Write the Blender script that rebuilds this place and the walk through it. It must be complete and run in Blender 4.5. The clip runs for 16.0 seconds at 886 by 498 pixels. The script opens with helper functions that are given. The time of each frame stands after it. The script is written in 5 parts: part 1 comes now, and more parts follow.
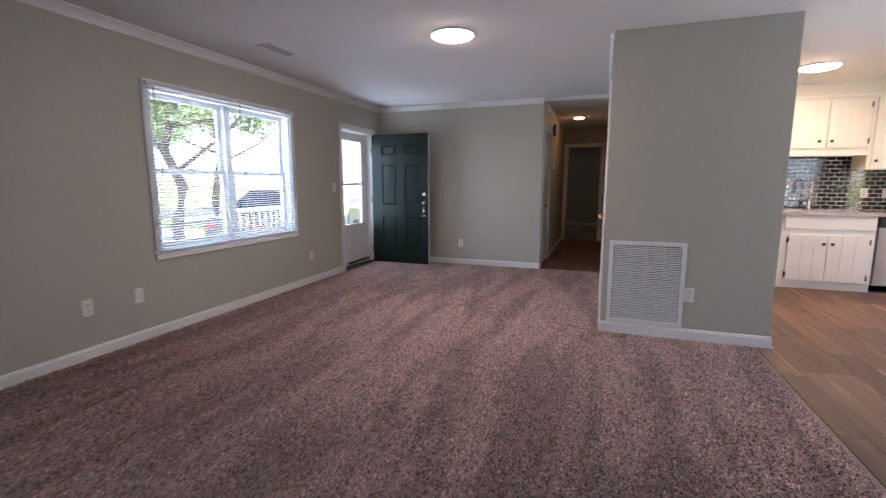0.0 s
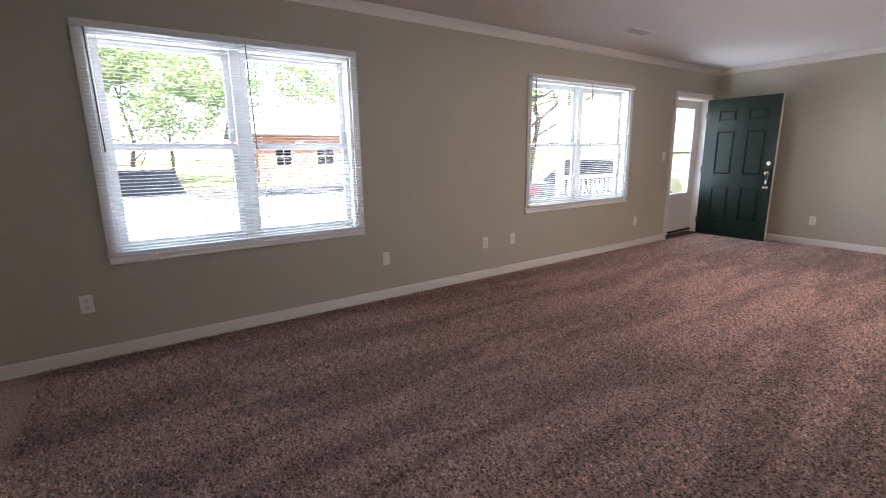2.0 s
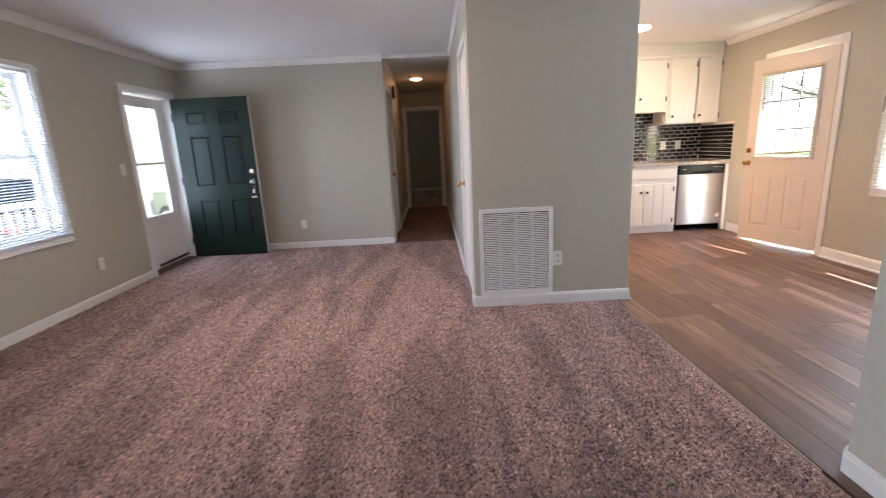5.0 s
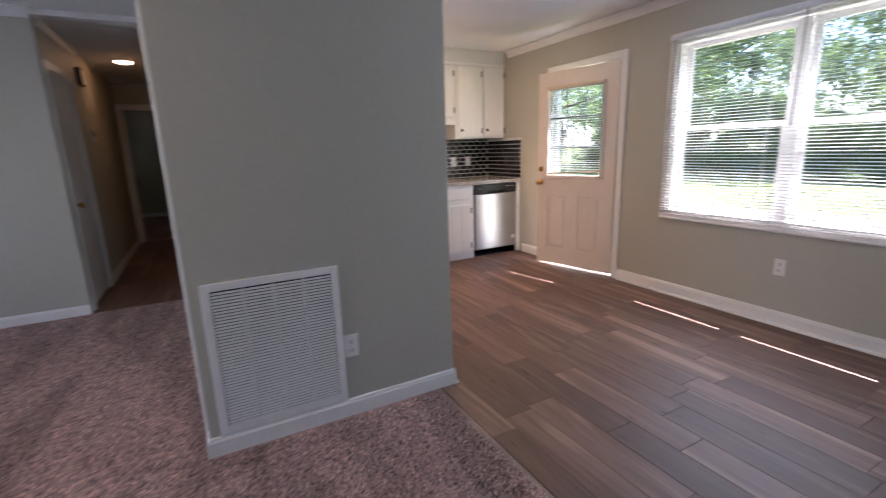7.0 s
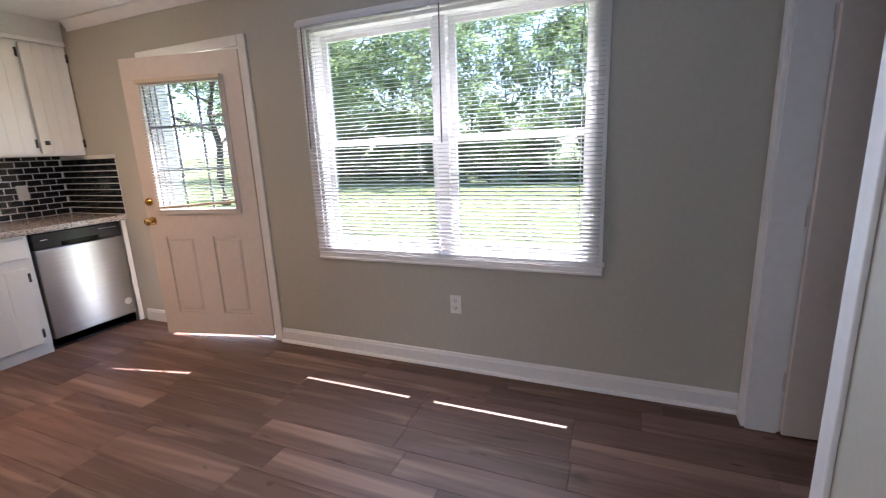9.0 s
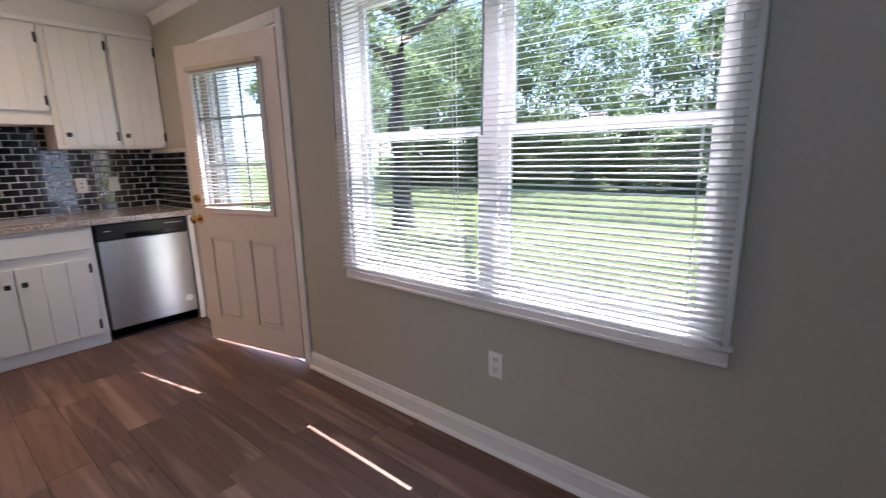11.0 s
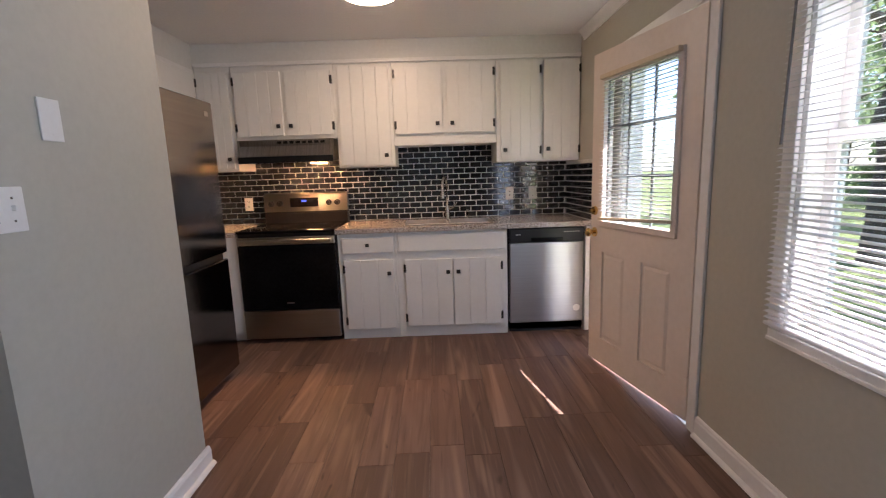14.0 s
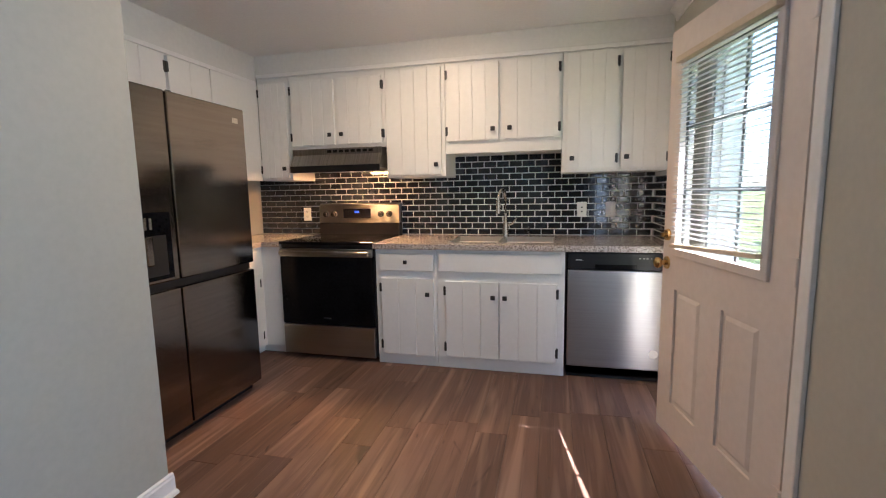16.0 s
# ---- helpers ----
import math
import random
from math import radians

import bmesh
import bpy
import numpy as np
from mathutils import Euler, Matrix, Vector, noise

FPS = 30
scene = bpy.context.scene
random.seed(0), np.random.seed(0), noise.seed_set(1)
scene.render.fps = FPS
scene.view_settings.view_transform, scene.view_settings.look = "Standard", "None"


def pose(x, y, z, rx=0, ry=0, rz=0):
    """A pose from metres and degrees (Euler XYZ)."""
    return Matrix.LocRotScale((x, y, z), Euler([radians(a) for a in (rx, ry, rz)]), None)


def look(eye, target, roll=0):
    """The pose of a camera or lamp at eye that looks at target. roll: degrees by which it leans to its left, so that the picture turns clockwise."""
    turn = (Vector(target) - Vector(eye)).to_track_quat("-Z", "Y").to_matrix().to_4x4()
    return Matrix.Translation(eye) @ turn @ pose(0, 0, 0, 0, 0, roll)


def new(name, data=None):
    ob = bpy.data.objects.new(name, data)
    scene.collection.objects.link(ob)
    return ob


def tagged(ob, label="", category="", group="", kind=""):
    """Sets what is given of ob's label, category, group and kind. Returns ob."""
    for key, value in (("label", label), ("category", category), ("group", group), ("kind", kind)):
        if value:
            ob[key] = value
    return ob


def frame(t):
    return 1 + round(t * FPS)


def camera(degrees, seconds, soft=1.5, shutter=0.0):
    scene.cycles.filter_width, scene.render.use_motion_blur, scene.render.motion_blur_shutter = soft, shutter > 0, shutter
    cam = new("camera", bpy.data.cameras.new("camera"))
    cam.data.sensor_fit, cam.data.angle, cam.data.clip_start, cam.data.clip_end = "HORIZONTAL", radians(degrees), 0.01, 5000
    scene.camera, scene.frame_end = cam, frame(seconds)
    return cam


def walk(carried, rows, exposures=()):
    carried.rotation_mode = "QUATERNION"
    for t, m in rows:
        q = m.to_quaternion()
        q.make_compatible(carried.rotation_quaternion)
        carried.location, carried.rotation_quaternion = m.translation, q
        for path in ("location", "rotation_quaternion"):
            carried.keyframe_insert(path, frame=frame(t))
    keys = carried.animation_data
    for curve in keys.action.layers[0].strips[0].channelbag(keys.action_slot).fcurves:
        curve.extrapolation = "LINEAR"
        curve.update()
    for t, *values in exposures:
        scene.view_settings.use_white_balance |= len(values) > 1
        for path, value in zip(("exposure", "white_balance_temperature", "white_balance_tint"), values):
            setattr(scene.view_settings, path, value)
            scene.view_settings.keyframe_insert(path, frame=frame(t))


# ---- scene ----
cam = camera(89.5, 16.0, soft=1.1, shutter=0.3)
PATH = [
    (0, (-0.032, -3.89, 1.243), (-0.693, -2.026, 0.949), 0.0),
    (0.5, (0.055, -4.15, 1.24), (-0.883, -2.423, 0.869), -0.2),
    (1, (0.048, -4.349, 1.258), (-1.173, -2.807, 0.897), -0.1),
    (1.5, (0.023, -4.579, 1.264), (-1.431, -3.262, 0.879), -0.7),
    (2, (0.026, -4.706, 1.262), (-1.591, -3.606, 0.843), -0.8),
    (2.5, (0.031, -4.696, 1.261), (-1.589, -3.604, 0.832), -0.5),
    (3, (-0.047, -4.543, 1.251), (-1.544, -3.297, 0.798), 0.3),
    (3.5, (-0.148, -4.277, 1.253), (-1.38, -2.761, 0.821), -0.4),
    (4, (-0.244, -3.987, 1.256), (-1.082, -2.226, 0.81), 0.2),
    (4.2, (-0.298, -3.881, 1.265), (-0.933, -2.038, 0.821), -0.8),
    (6.3, (-0.113, -2.46, 1.253), (0.324, -0.561, 0.8), -1.4),
    (6.5, (-0.048, -2.342, 1.256), (0.411, -0.448, 0.807), -1.3),
    (7, (0.109, -2.006, 1.286), (1.023, -0.282, 0.848), -1.8),
    (7.5, (0.349, -1.76, 1.274), (1.675, -0.33, 0.834), -1.6),
    (8, (0.635, -1.584, 1.316), (2.215, -0.43, 0.904), -0.8),
    (8.2, (0.745, -1.497, 1.339), (2.477, -0.596, 0.904), -1.8),
    (10.3, (1.823, -1.37, 1.302), (3.637, -0.657, 0.855), -2.6),
    (10.5, (1.903, -1.389, 1.284), (3.657, -0.523, 0.866), -2.6),
    (11, (2.063, -1.425, 1.292), (3.57, -0.177, 0.88), -1.3),
    (11.5, (2.096, -1.414, 1.292), (3.334, 0.105, 0.895), -2.5),
    (12, (2.11, -1.398, 1.274), (3.068, 0.317, 0.9), -2.4),
    (12.5, (2.075, -1.397, 1.286), (2.773, 0.441, 0.922), -2.1),
    (13, (2.105, -1.363, 1.286), (2.499, 0.565, 0.928), -3.1),
    (13.5, (2.224, -1.203, 1.299), (2.409, 0.762, 0.974), -0.2),
    (14, (2.31, -1.097, 1.295), (2.34, 0.877, 0.972), -1.9),
    (14.5, (2.491, -1.046, 1.283), (2.209, 0.912, 0.992), -1.8),
    (15, (2.64, -0.976, 1.282), (2.218, 0.956, 0.983), -1.7),
    (15.5, (2.739, -0.815, 1.262), (2.331, 1.126, 1.005), -1.3),
    (16, (2.797, -0.621, 1.266), (2.319, 1.305, 1.016), -1.0),
]
walk(cam, [(t, look(eye, target, roll)) for t, eye, target, roll in PATH],
     [(0.0, 4.54, 6450, 26), (1.5, 4.35, 7100, 27), (2.0, 4.8, 7350, 27), (2.5, 5.05, 7600, 28), (3.0, 4.87, 7600, 27), (3.5, 4.5, 7600, 25), (4.0, 4.9, 7400, 22), (6.5, 4.5, 6150, 26), (7.0, 4.05, 6050, 25), (8.0, 3.98, 5950, 24), (10.5, 3.58, 5850, 26),
      (11.0, 3.5, 5800, 26), (11.5, 3.35, 5900, 25), (12.0, 3.18, 6050, 26), (12.5, 3.03, 6200, 26), (13.0, 3.4, 6300, 27), (14.0, 3.48, 6150, 25), (14.5, 3.68, 6000, 22), (15.0, 3.88, 5950, 20), (15.5, 3.5, 5950, 21), (16.0, 3.82, 5800, 17)])

# ---- world, sun, exposure ----
world = bpy.data.worlds.new("sky")
scene.world = world
world.use_nodes = True
wn = world.node_tree
sky = wn.nodes.new("ShaderNodeTexSky")
sky.sky_type, sky.sun_disc = "NISHITA", False
sky.sun_elevation, sky.sun_rotation = radians(62), radians(90)
wn.links.new(sky.outputs[0], wn.nodes["Background"].inputs[0])
wn.nodes["Background"].inputs[1].default_value = 0.095
sun = new("sun", bpy.data.lights.new("sun", "SUN"))
sun.data.energy, sun.data.angle, sun.data.color = 3.3, radians(0.5), (1.0, 0.95, 0.88)
sun.matrix_world = look((math.cos(radians(62)) * 10, 0.0, math.sin(radians(62)) * 10), (0, 0, 0))



def window_sky_fill(x, y, z, wide, high, to, watts):
    """An area lamp added at a glazed opening, standing in for the open sky's light."""
    la = new("window_sky_fill", bpy.data.lights.new("window_sky_fill", "AREA"))
    la.data.shape, la.data.size, la.data.size_y = "RECTANGLE", wide, high
    la.data.energy, la.data.color = watts, (0.64, 0.82, 1.0)
    la.matrix_world = look((x, y, z), (x + to, y, z))


window_sky_fill(3.490, -0.405, 1.385, 1.60, 1.26, -1, 1.65)
window_sky_fill(-3.63, -0.41, 1.335, 1.60, 1.26, 1, 3.1)
window_sky_fill(-3.60, 1.905, 1.235, 0.58, 1.18, 1, 1.1)
window_sky_fill(-3.63, -4.03, 1.335, 1.55, 1.26, 1, 3.1)


# ---- materials ----
def mat(name, base, rough=0.6, metal=0.0, alt=None, s1=3.0, s2=60.0, mix=0.5, bump=0.0, bs=200.0, obj_random=0.0, spec=0.5, coat=0.0, stretch=(1, 1, 1), lo=0.75, hi=1.25):
    """Principled surface with two scales of noise between base and alt, and a fine bump."""
    m = bpy.data.materials.new(name)
    m.use_nodes = True
    t = m.node_tree
    b = t.nodes["Principled BSDF"]
    b.inputs["Roughness"].default_value, b.inputs["Metallic"].default_value = rough, metal
    b.inputs["Specular IOR Level"].default_value, b.inputs["Coat Weight"].default_value = spec, coat
    alt = alt or tuple(c * 0.88 for c in base)
    geo = t.nodes.new("ShaderNodeNewGeometry")
    mp = t.nodes.new("ShaderNodeMapping")
    mp.inputs["Scale"].default_value = stretch
    t.links.new(geo.outputs["Position"], mp.inputs["Vector"])
    vec = mp.outputs[0]
    info = t.nodes.new("ShaderNodeObjectInfo")
    if obj_random:
        add = t.nodes.new("ShaderNodeVectorMath")
        sc = t.nodes.new("ShaderNodeMath")
        sc.operation = "MULTIPLY"
        sc.inputs[1].default_value = 37.0
        t.links.new(info.outputs["Random"], sc.inputs[0])
        t.links.new(vec, add.inputs[0])
        t.links.new(sc.outputs[0], add.inputs[1])
        vec = add.outputs[0]
    n1, n2 = t.nodes.new("ShaderNodeTexNoise"), t.nodes.new("ShaderNodeTexNoise")
    for n, s in ((n1, s1), (n2, s2)):
        n.inputs["Scale"].default_value, n.inputs["Detail"].default_value = s, 4.0
        t.links.new(vec, n.inputs["Vector"])
    av = t.nodes.new("ShaderNodeMath")
    av.operation = "ADD"
    t.links.new(n1.outputs[0], av.inputs[0])
    t.links.new(n2.outputs[0], av.inputs[1])
    last = av.outputs[0]
    if obj_random:
        ad = t.nodes.new("ShaderNodeMath")
        ad.operation = "MULTIPLY_ADD"
        ad.inputs[1].default_value = obj_random
        t.links.new(info.outputs["Random"], ad.inputs[0])
        t.links.new(last, ad.inputs[2])
        last = ad.outputs[0]
    mr = t.nodes.new("ShaderNodeMapRange")
    mr.inputs["From Min"].default_value, mr.inputs["From Max"].default_value = lo, hi + obj_random
    mr.inputs["To Max"].default_value = 1.0
    t.links.new(last, mr.inputs["Value"])
    mx = t.nodes.new("ShaderNodeMix")
    mx.data_type = "RGBA"
    mx.inputs["A"].default_value, mx.inputs["B"].default_value = (*base, 1), (*alt, 1)
    t.links.new(mr.outputs[0], mx.inputs["Factor"])
    t.links.new(mx.outputs["Result"], b.inputs["Base Color"])
    if bump:
        n3, bp = t.nodes.new("ShaderNodeTexNoise"), t.nodes.new("ShaderNodeBump")
        n3.inputs["Scale"].default_value = bs
        n3.inputs["Detail"].default_value = 3.0
        t.links.new(vec, n3.inputs["Vector"])
        bp.inputs["Strength"].default_value, bp.inputs["Distance"].default_value = bump, 0.004
        t.links.new(n3.outputs[0], bp.inputs["Height"])
        t.links.new(bp.outputs[0], b.inputs["Normal"])
    return m


def glow(name, colour, strength):
    m = bpy.data.materials.new(name)
    m.use_nodes = True
    b = m.node_tree.nodes["Principled BSDF"]
    b.inputs["Base Color"].default_value = (*colour, 1)
    b.inputs["Emission Color"].default_value, b.inputs["Emission Strength"].default_value = (*colour, 1), strength
    return m


def clear(name):
    """Thin window glass with a little mirror; its grey tint is added to dim the outdoor view."""
    m = bpy.data.materials.new(name)
    m.use_nodes = True
    t = m.node_tree
    tr, gl, mx, lw, pw, fr = (t.nodes.new("ShaderNode" + k) for k in ("BsdfTransparent", "BsdfGlossy", "MixShader", "LayerWeight", "Math", "Math"))
    gl.inputs["Roughness"].default_value = 0.02
    tr.inputs[0].default_value = (0.60, 0.64, 0.655, 1)
    pw.operation, pw.inputs[1].default_value = "POWER", 5.0
    fr.operation, fr.inputs[1].default_value, fr.inputs[2].default_value = "MULTIPLY_ADD", 0.5, 0.03
    lw.inputs[0].default_value = 0.5
    t.links.new(lw.outputs["Facing"], pw.inputs[0])
    t.links.new(pw.outputs[0], fr.inputs[0])
    t.links.new(fr.outputs[0], mx.inputs[0])
    t.links.new(tr.outputs[0], mx.inputs[1])
    t.links.new(gl.outputs[0], mx.inputs[2])
    t.links.new(mx.outputs[0], t.nodes["Material Output"].inputs[0])
    return m


WALL = mat("greige_wall_paint", (0.466, 0.452, 0.384), 0.55, alt=(0.434, 0.420, 0.354), s1=0.8, s2=40, bump=0.08, bs=350)
CEIL = mat("white_ceiling_paint", (0.74, 0.73, 0.71), 0.8, alt=(0.69, 0.68, 0.66), s1=0.7, s2=50, bump=0.1, bs=250)
TRIM = mat("white_trim_paint", (0.78, 0.77, 0.75), 0.35, alt=(0.73, 0.72, 0.69), s1=2, s2=30, bump=0.03, bs=90)
CAB = mat("white_cabinet_paint", (0.76, 0.755, 0.72), 0.4, alt=(0.73, 0.725, 0.69), s1=2.5, s2=35, bump=0.02, bs=70)
DOORW = mat("cream_door_paint", (0.70, 0.63, 0.57), 0.38, alt=(0.65, 0.58, 0.52), s1=1.5, s2=30, bump=0.04, bs=90)
GREEN = mat("dark_green_door_paint", (0.0032, 0.0145, 0.0085), 0.42, spec=0.3, alt=(0.0026, 0.011, 0.0065), s1=3, s2=60, bump=0.05, bs=120)
def vinyl():
    """White vinyl that lets some light through."""
    m = mat("white_blind_vinyl", (0.74, 0.745, 0.75), 0.45, alt=(0.70, 0.705, 0.71))
    t = m.node_tree
    tl, mx = t.nodes.new("ShaderNodeBsdfTranslucent"), t.nodes.new("ShaderNodeMixShader")
    tl.inputs[0].default_value = (0.85, 0.85, 0.84, 1)
    mx.inputs[0].default_value = 0.14
    t.links.new(t.nodes["Principled BSDF"].outputs[0], mx.inputs[1])
    t.links.new(tl.outputs[0], mx.inputs[2])
    t.links.new(mx.outputs[0], t.nodes["Material Output"].inputs[0])
    return m


BLIND = vinyl()
WAND = mat("smoky_wand_plastic", (0.16, 0.155, 0.15), 0.25, alt=(0.12, 0.115, 0.11))
TAN = mat("tan_blind_rail", (0.62, 0.52, 0.38), 0.4, alt=(0.56, 0.46, 0.33))
PLATE = mat("white_plate_plastic", (0.80, 0.79, 0.75), 0.3, alt=(0.77, 0.75, 0.71))
BLACK = mat("black_iron", (0.012, 0.011, 0.010), 0.4, alt=(0.02, 0.018, 0.016))
BGLASS = mat("black_glass", (0.0025, 0.0025, 0.003), 0.06, spec=0.09, alt=(0.008, 0.008, 0.009))
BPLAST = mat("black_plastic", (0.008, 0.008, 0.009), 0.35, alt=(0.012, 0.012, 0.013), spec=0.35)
STEEL = mat("brushed_stainless", (0.43, 0.42, 0.405), 0.33, 1.0, alt=(0.38, 0.37, 0.355), s1=2, s2=60, stretch=(1, 1, 40), bump=0.03, bs=60)
DSTEEL = mat("dark_stainless", (0.24, 0.208, 0.182), 0.12, 1.0, alt=(0.195, 0.167, 0.145), s1=2, s2=60, stretch=(1, 1, 30), bump=0.02, bs=60)
tg = STEEL.node_tree.nodes.new("ShaderNodeTangent")
tg.direction_type, tg.axis = "RADIAL", "Z"
brushed = STEEL.node_tree.nodes["Principled BSDF"]
brushed.inputs["Anisotropic"].default_value, brushed.inputs["Anisotropic Rotation"].default_value = 0.8, 0.25
STEEL.node_tree.links.new(tg.outputs[0], brushed.inputs["Tangent"])
NICKEL = mat("brushed_nickel", (0.62, 0.57, 0.50), 0.25, 1.0, alt=(0.56, 0.51, 0.45))
BRASS = mat("polished_brass", (0.72, 0.47, 0.17), 0.2, 1.0, alt=(0.62, 0.40, 0.14))
GRANITE = mat("speckled_granite", (0.56, 0.51, 0.46), 0.16, alt=(0.13, 0.105, 0.09), s1=75, s2=170, lo=0.86, hi=1.20)
TILE = mat("dark_glass_tile", (0.008, 0.010, 0.014), 0.10, spec=0.4, alt=(0.018, 0.021, 0.027), s1=6, s2=50, obj_random=0.4, coat=0.5, bump=0.05, bs=30)
GROUT = mat("pale_grout", (0.74, 0.73, 0.70), 0.85, alt=(0.64, 0.63, 0.60), s1=8, s2=120, bump=0.2, bs=300)
SEAM = mat("floor_underlay", (0.05, 0.034, 0.025), 0.8)


def plank_mat():
    """Wood-look vinyl: each plank has its own tone and figure, with long fibres, cathedral bands and dark pores."""
    m = bpy.data.materials.new("brown_vinyl_plank")
    m.use_nodes = True
    t = m.node_tree
    b = t.nodes["Principled BSDF"]
    N = lambda k: t.nodes.new("ShaderNode" + k)
    geo, info, sc, off = N("NewGeometry"), N("ObjectInfo"), N("VectorMath"), N("VectorMath")
    sc.operation, off.operation = "SCALE", "ADD"
    sc.inputs[0].default_value = (3.7, 41.0, 5.3)
    t.links.new(info.outputs["Random"], sc.inputs["Scale"])
    t.links.new(geo.outputs["Position"], off.inputs[0])
    t.links.new(sc.outputs[0], off.inputs[1])

    def noise(stretch, scale, detail, distort=0.0):
        mp, n = N("Mapping"), N("TexNoise")
        mp.inputs["Scale"].default_value = stretch
        t.links.new(off.outputs[0], mp.inputs[0])
        t.links.new(mp.outputs[0], n.inputs["Vector"])
        n.inputs["Scale"].default_value, n.inputs["Detail"].default_value, n.inputs["Distortion"].default_value = scale, detail, distort
        return n.outputs[0]

    def blend(fac, lo, hi, a, c):
        mr, mx = N("MapRange"), N("Mix")
        mr.inputs["From Min"].default_value, mr.inputs["From Max"].default_value = lo, hi
        mx.data_type = "RGBA"
        t.links.new(fac, mr.inputs["Value"])
        t.links.new(mr.outputs[0], mx.inputs["Factor"])
        for k, v in (("A", a), ("B", c)):
            if isinstance(v, tuple):
                mx.inputs[k].default_value = (*v, 1)
            else:
                t.links.new(v, mx.inputs[k])
        return mx.outputs["Result"]

    tone = blend(info.outputs["Random"], 0.0, 1.0, (0.122, 0.069, 0.052), (0.185, 0.110, 0.084))
    cloud = blend(noise((3.0, 0.8, 1), 1.6, 3.0, 0.6), 0.38, 0.66, tone, (0.145, 0.080, 0.052))
    grain = blend(noise((16.0, 0.9, 1), 1.0, 4.0, 1.6), 0.46, 0.70, cloud, (0.105, 0.060, 0.040))
    pale = blend(noise((70.0, 2.4, 1), 1.0, 3.0), 0.58, 1.0, grain, (0.28, 0.18, 0.135))
    pore = blend(noise((120.0, 5.0, 1), 1.0, 2.0), 0.62, 0.95, pale, (0.060, 0.034, 0.024))
    knots = blend(noise((9.0, 3.2, 1), 1.0, 1.0, 1.5), 0.70, 0.78, pore, (0.055, 0.030, 0.022))
    light = blend(noise((11.0, 0.7, 1), 1.0, 2.0, 0.8), 0.56, 0.72, knots, (0.27, 0.172, 0.125))
    own, mul = N("MapRange"), N("Mix")
    own.inputs["To Min"].default_value, own.inputs["To Max"].default_value = 0.76, 1.12
    mul.data_type, mul.blend_type = "RGBA", "MULTIPLY"
    mul.inputs["Factor"].default_value = 1.0
    t.links.new(info.outputs["Random"], own.inputs["Value"])
    t.links.new(light, mul.inputs["A"])
    t.links.new(own.outputs[0], mul.inputs["B"])
    t.links.new(mul.outputs["Result"], b.inputs["Base Color"])
    rr, bp = N("MapRange"), N("Bump")
    rr.inputs["To Min"].default_value, rr.inputs["To Max"].default_value = 0.40, 0.58
    t.links.new(noise((40.0, 3.0, 1), 1.0, 3.0), rr.inputs["Value"])
    t.links.new(rr.outputs[0], b.inputs["Roughness"])
    b.inputs["Specular IOR Level"].default_value = 0.33
    bp.inputs["Strength"].default_value, bp.inputs["Distance"].default_value = 0.12, 0.001
    t.links.new(noise((90.0, 4.0, 1), 1.0, 2.0), bp.inputs["Height"])
    t.links.new(bp.outputs[0], b.inputs["Normal"])
    return m


PLANK = plank_mat()
GLASS = clear("window_glass")
WOODD = mat("dark_wood", (0.10, 0.05, 0.025), 0.5, alt=(0.06, 0.03, 0.015), s1=4, s2=40)
LEDW = glow("lamp_diffuser", (1.0, 0.81, 0.60), 3.7)
LEDK = glow("kitchen_lamp_diffuser", (1.0, 0.72, 0.43), 6.0)
LEDH = glow("hall_lamp_diffuser", (1.0, 0.56, 0.26), 1.6)
LEDR = glow("hood_lamp_lens", (1.0, 0.50, 0.19), 30.0)
BLUEDOT = glow("clock_digits", (0.03, 0.10, 1.0), 0.12)


def carpet_mat():
    """Plush carpet: tuft speckle, vacuum lanes and footprints in the pile, with a deep fine bump."""
    m = mat("mauve_brown_carpet", (0.69, 0.458, 0.410), 0.95, alt=(0.185, 0.116, 0.106), s1=70, s2=170, spec=0.1, bump=1.0, bs=85)
    for n in m.node_tree.nodes:
        if n.bl_idname == "ShaderNodeBump":
            n.inputs["Distance"].default_value = 0.015
    t = m.node_tree
    b = t.nodes["Principled BSDF"]
    b.inputs["Sheen Weight"].default_value, b.inputs["Sheen Roughness"].default_value = 0.25, 0.5
    geo = t.nodes.new("ShaderNodeNewGeometry")
    mp, wv, mr, mx = (t.nodes.new("ShaderNode" + k) for k in ("Mapping", "TexNoise", "MapRange", "Mix"))
    mp.inputs["Rotation"].default_value = (0, 0, radians(-14))
    mp.inputs["Scale"].default_value = (3.6, 0.62, 1)
    t.links.new(geo.outputs["Position"], mp.inputs[0])
    t.links.new(mp.outputs[0], wv.inputs["Vector"])
    wv.inputs["Scale"].default_value, wv.inputs["Detail"].default_value, wv.inputs["Distortion"].default_value = 1.0, 3.0, 0.5
    mr.inputs["From Min"].default_value, mr.inputs["From Max"].default_value = 0.43, 0.56
    mr.inputs["To Min"].default_value, mr.inputs["To Max"].default_value = 0.76, 1.13
    t.links.new(wv.outputs[0], mr.inputs["Value"])
    old = b.inputs["Base Color"].links[0].from_socket
    mx.data_type, mx.blend_type = "RGBA", "MULTIPLY"
    mx.inputs["Factor"].default_value = 1.0
    t.links.new(old, mx.inputs["A"])
    t.links.new(mr.outputs[0], mx.inputs["B"])
    t.links.new(mx.outputs["Result"], b.inputs["Base Color"])
    return m


CARPET = carpet_mat()


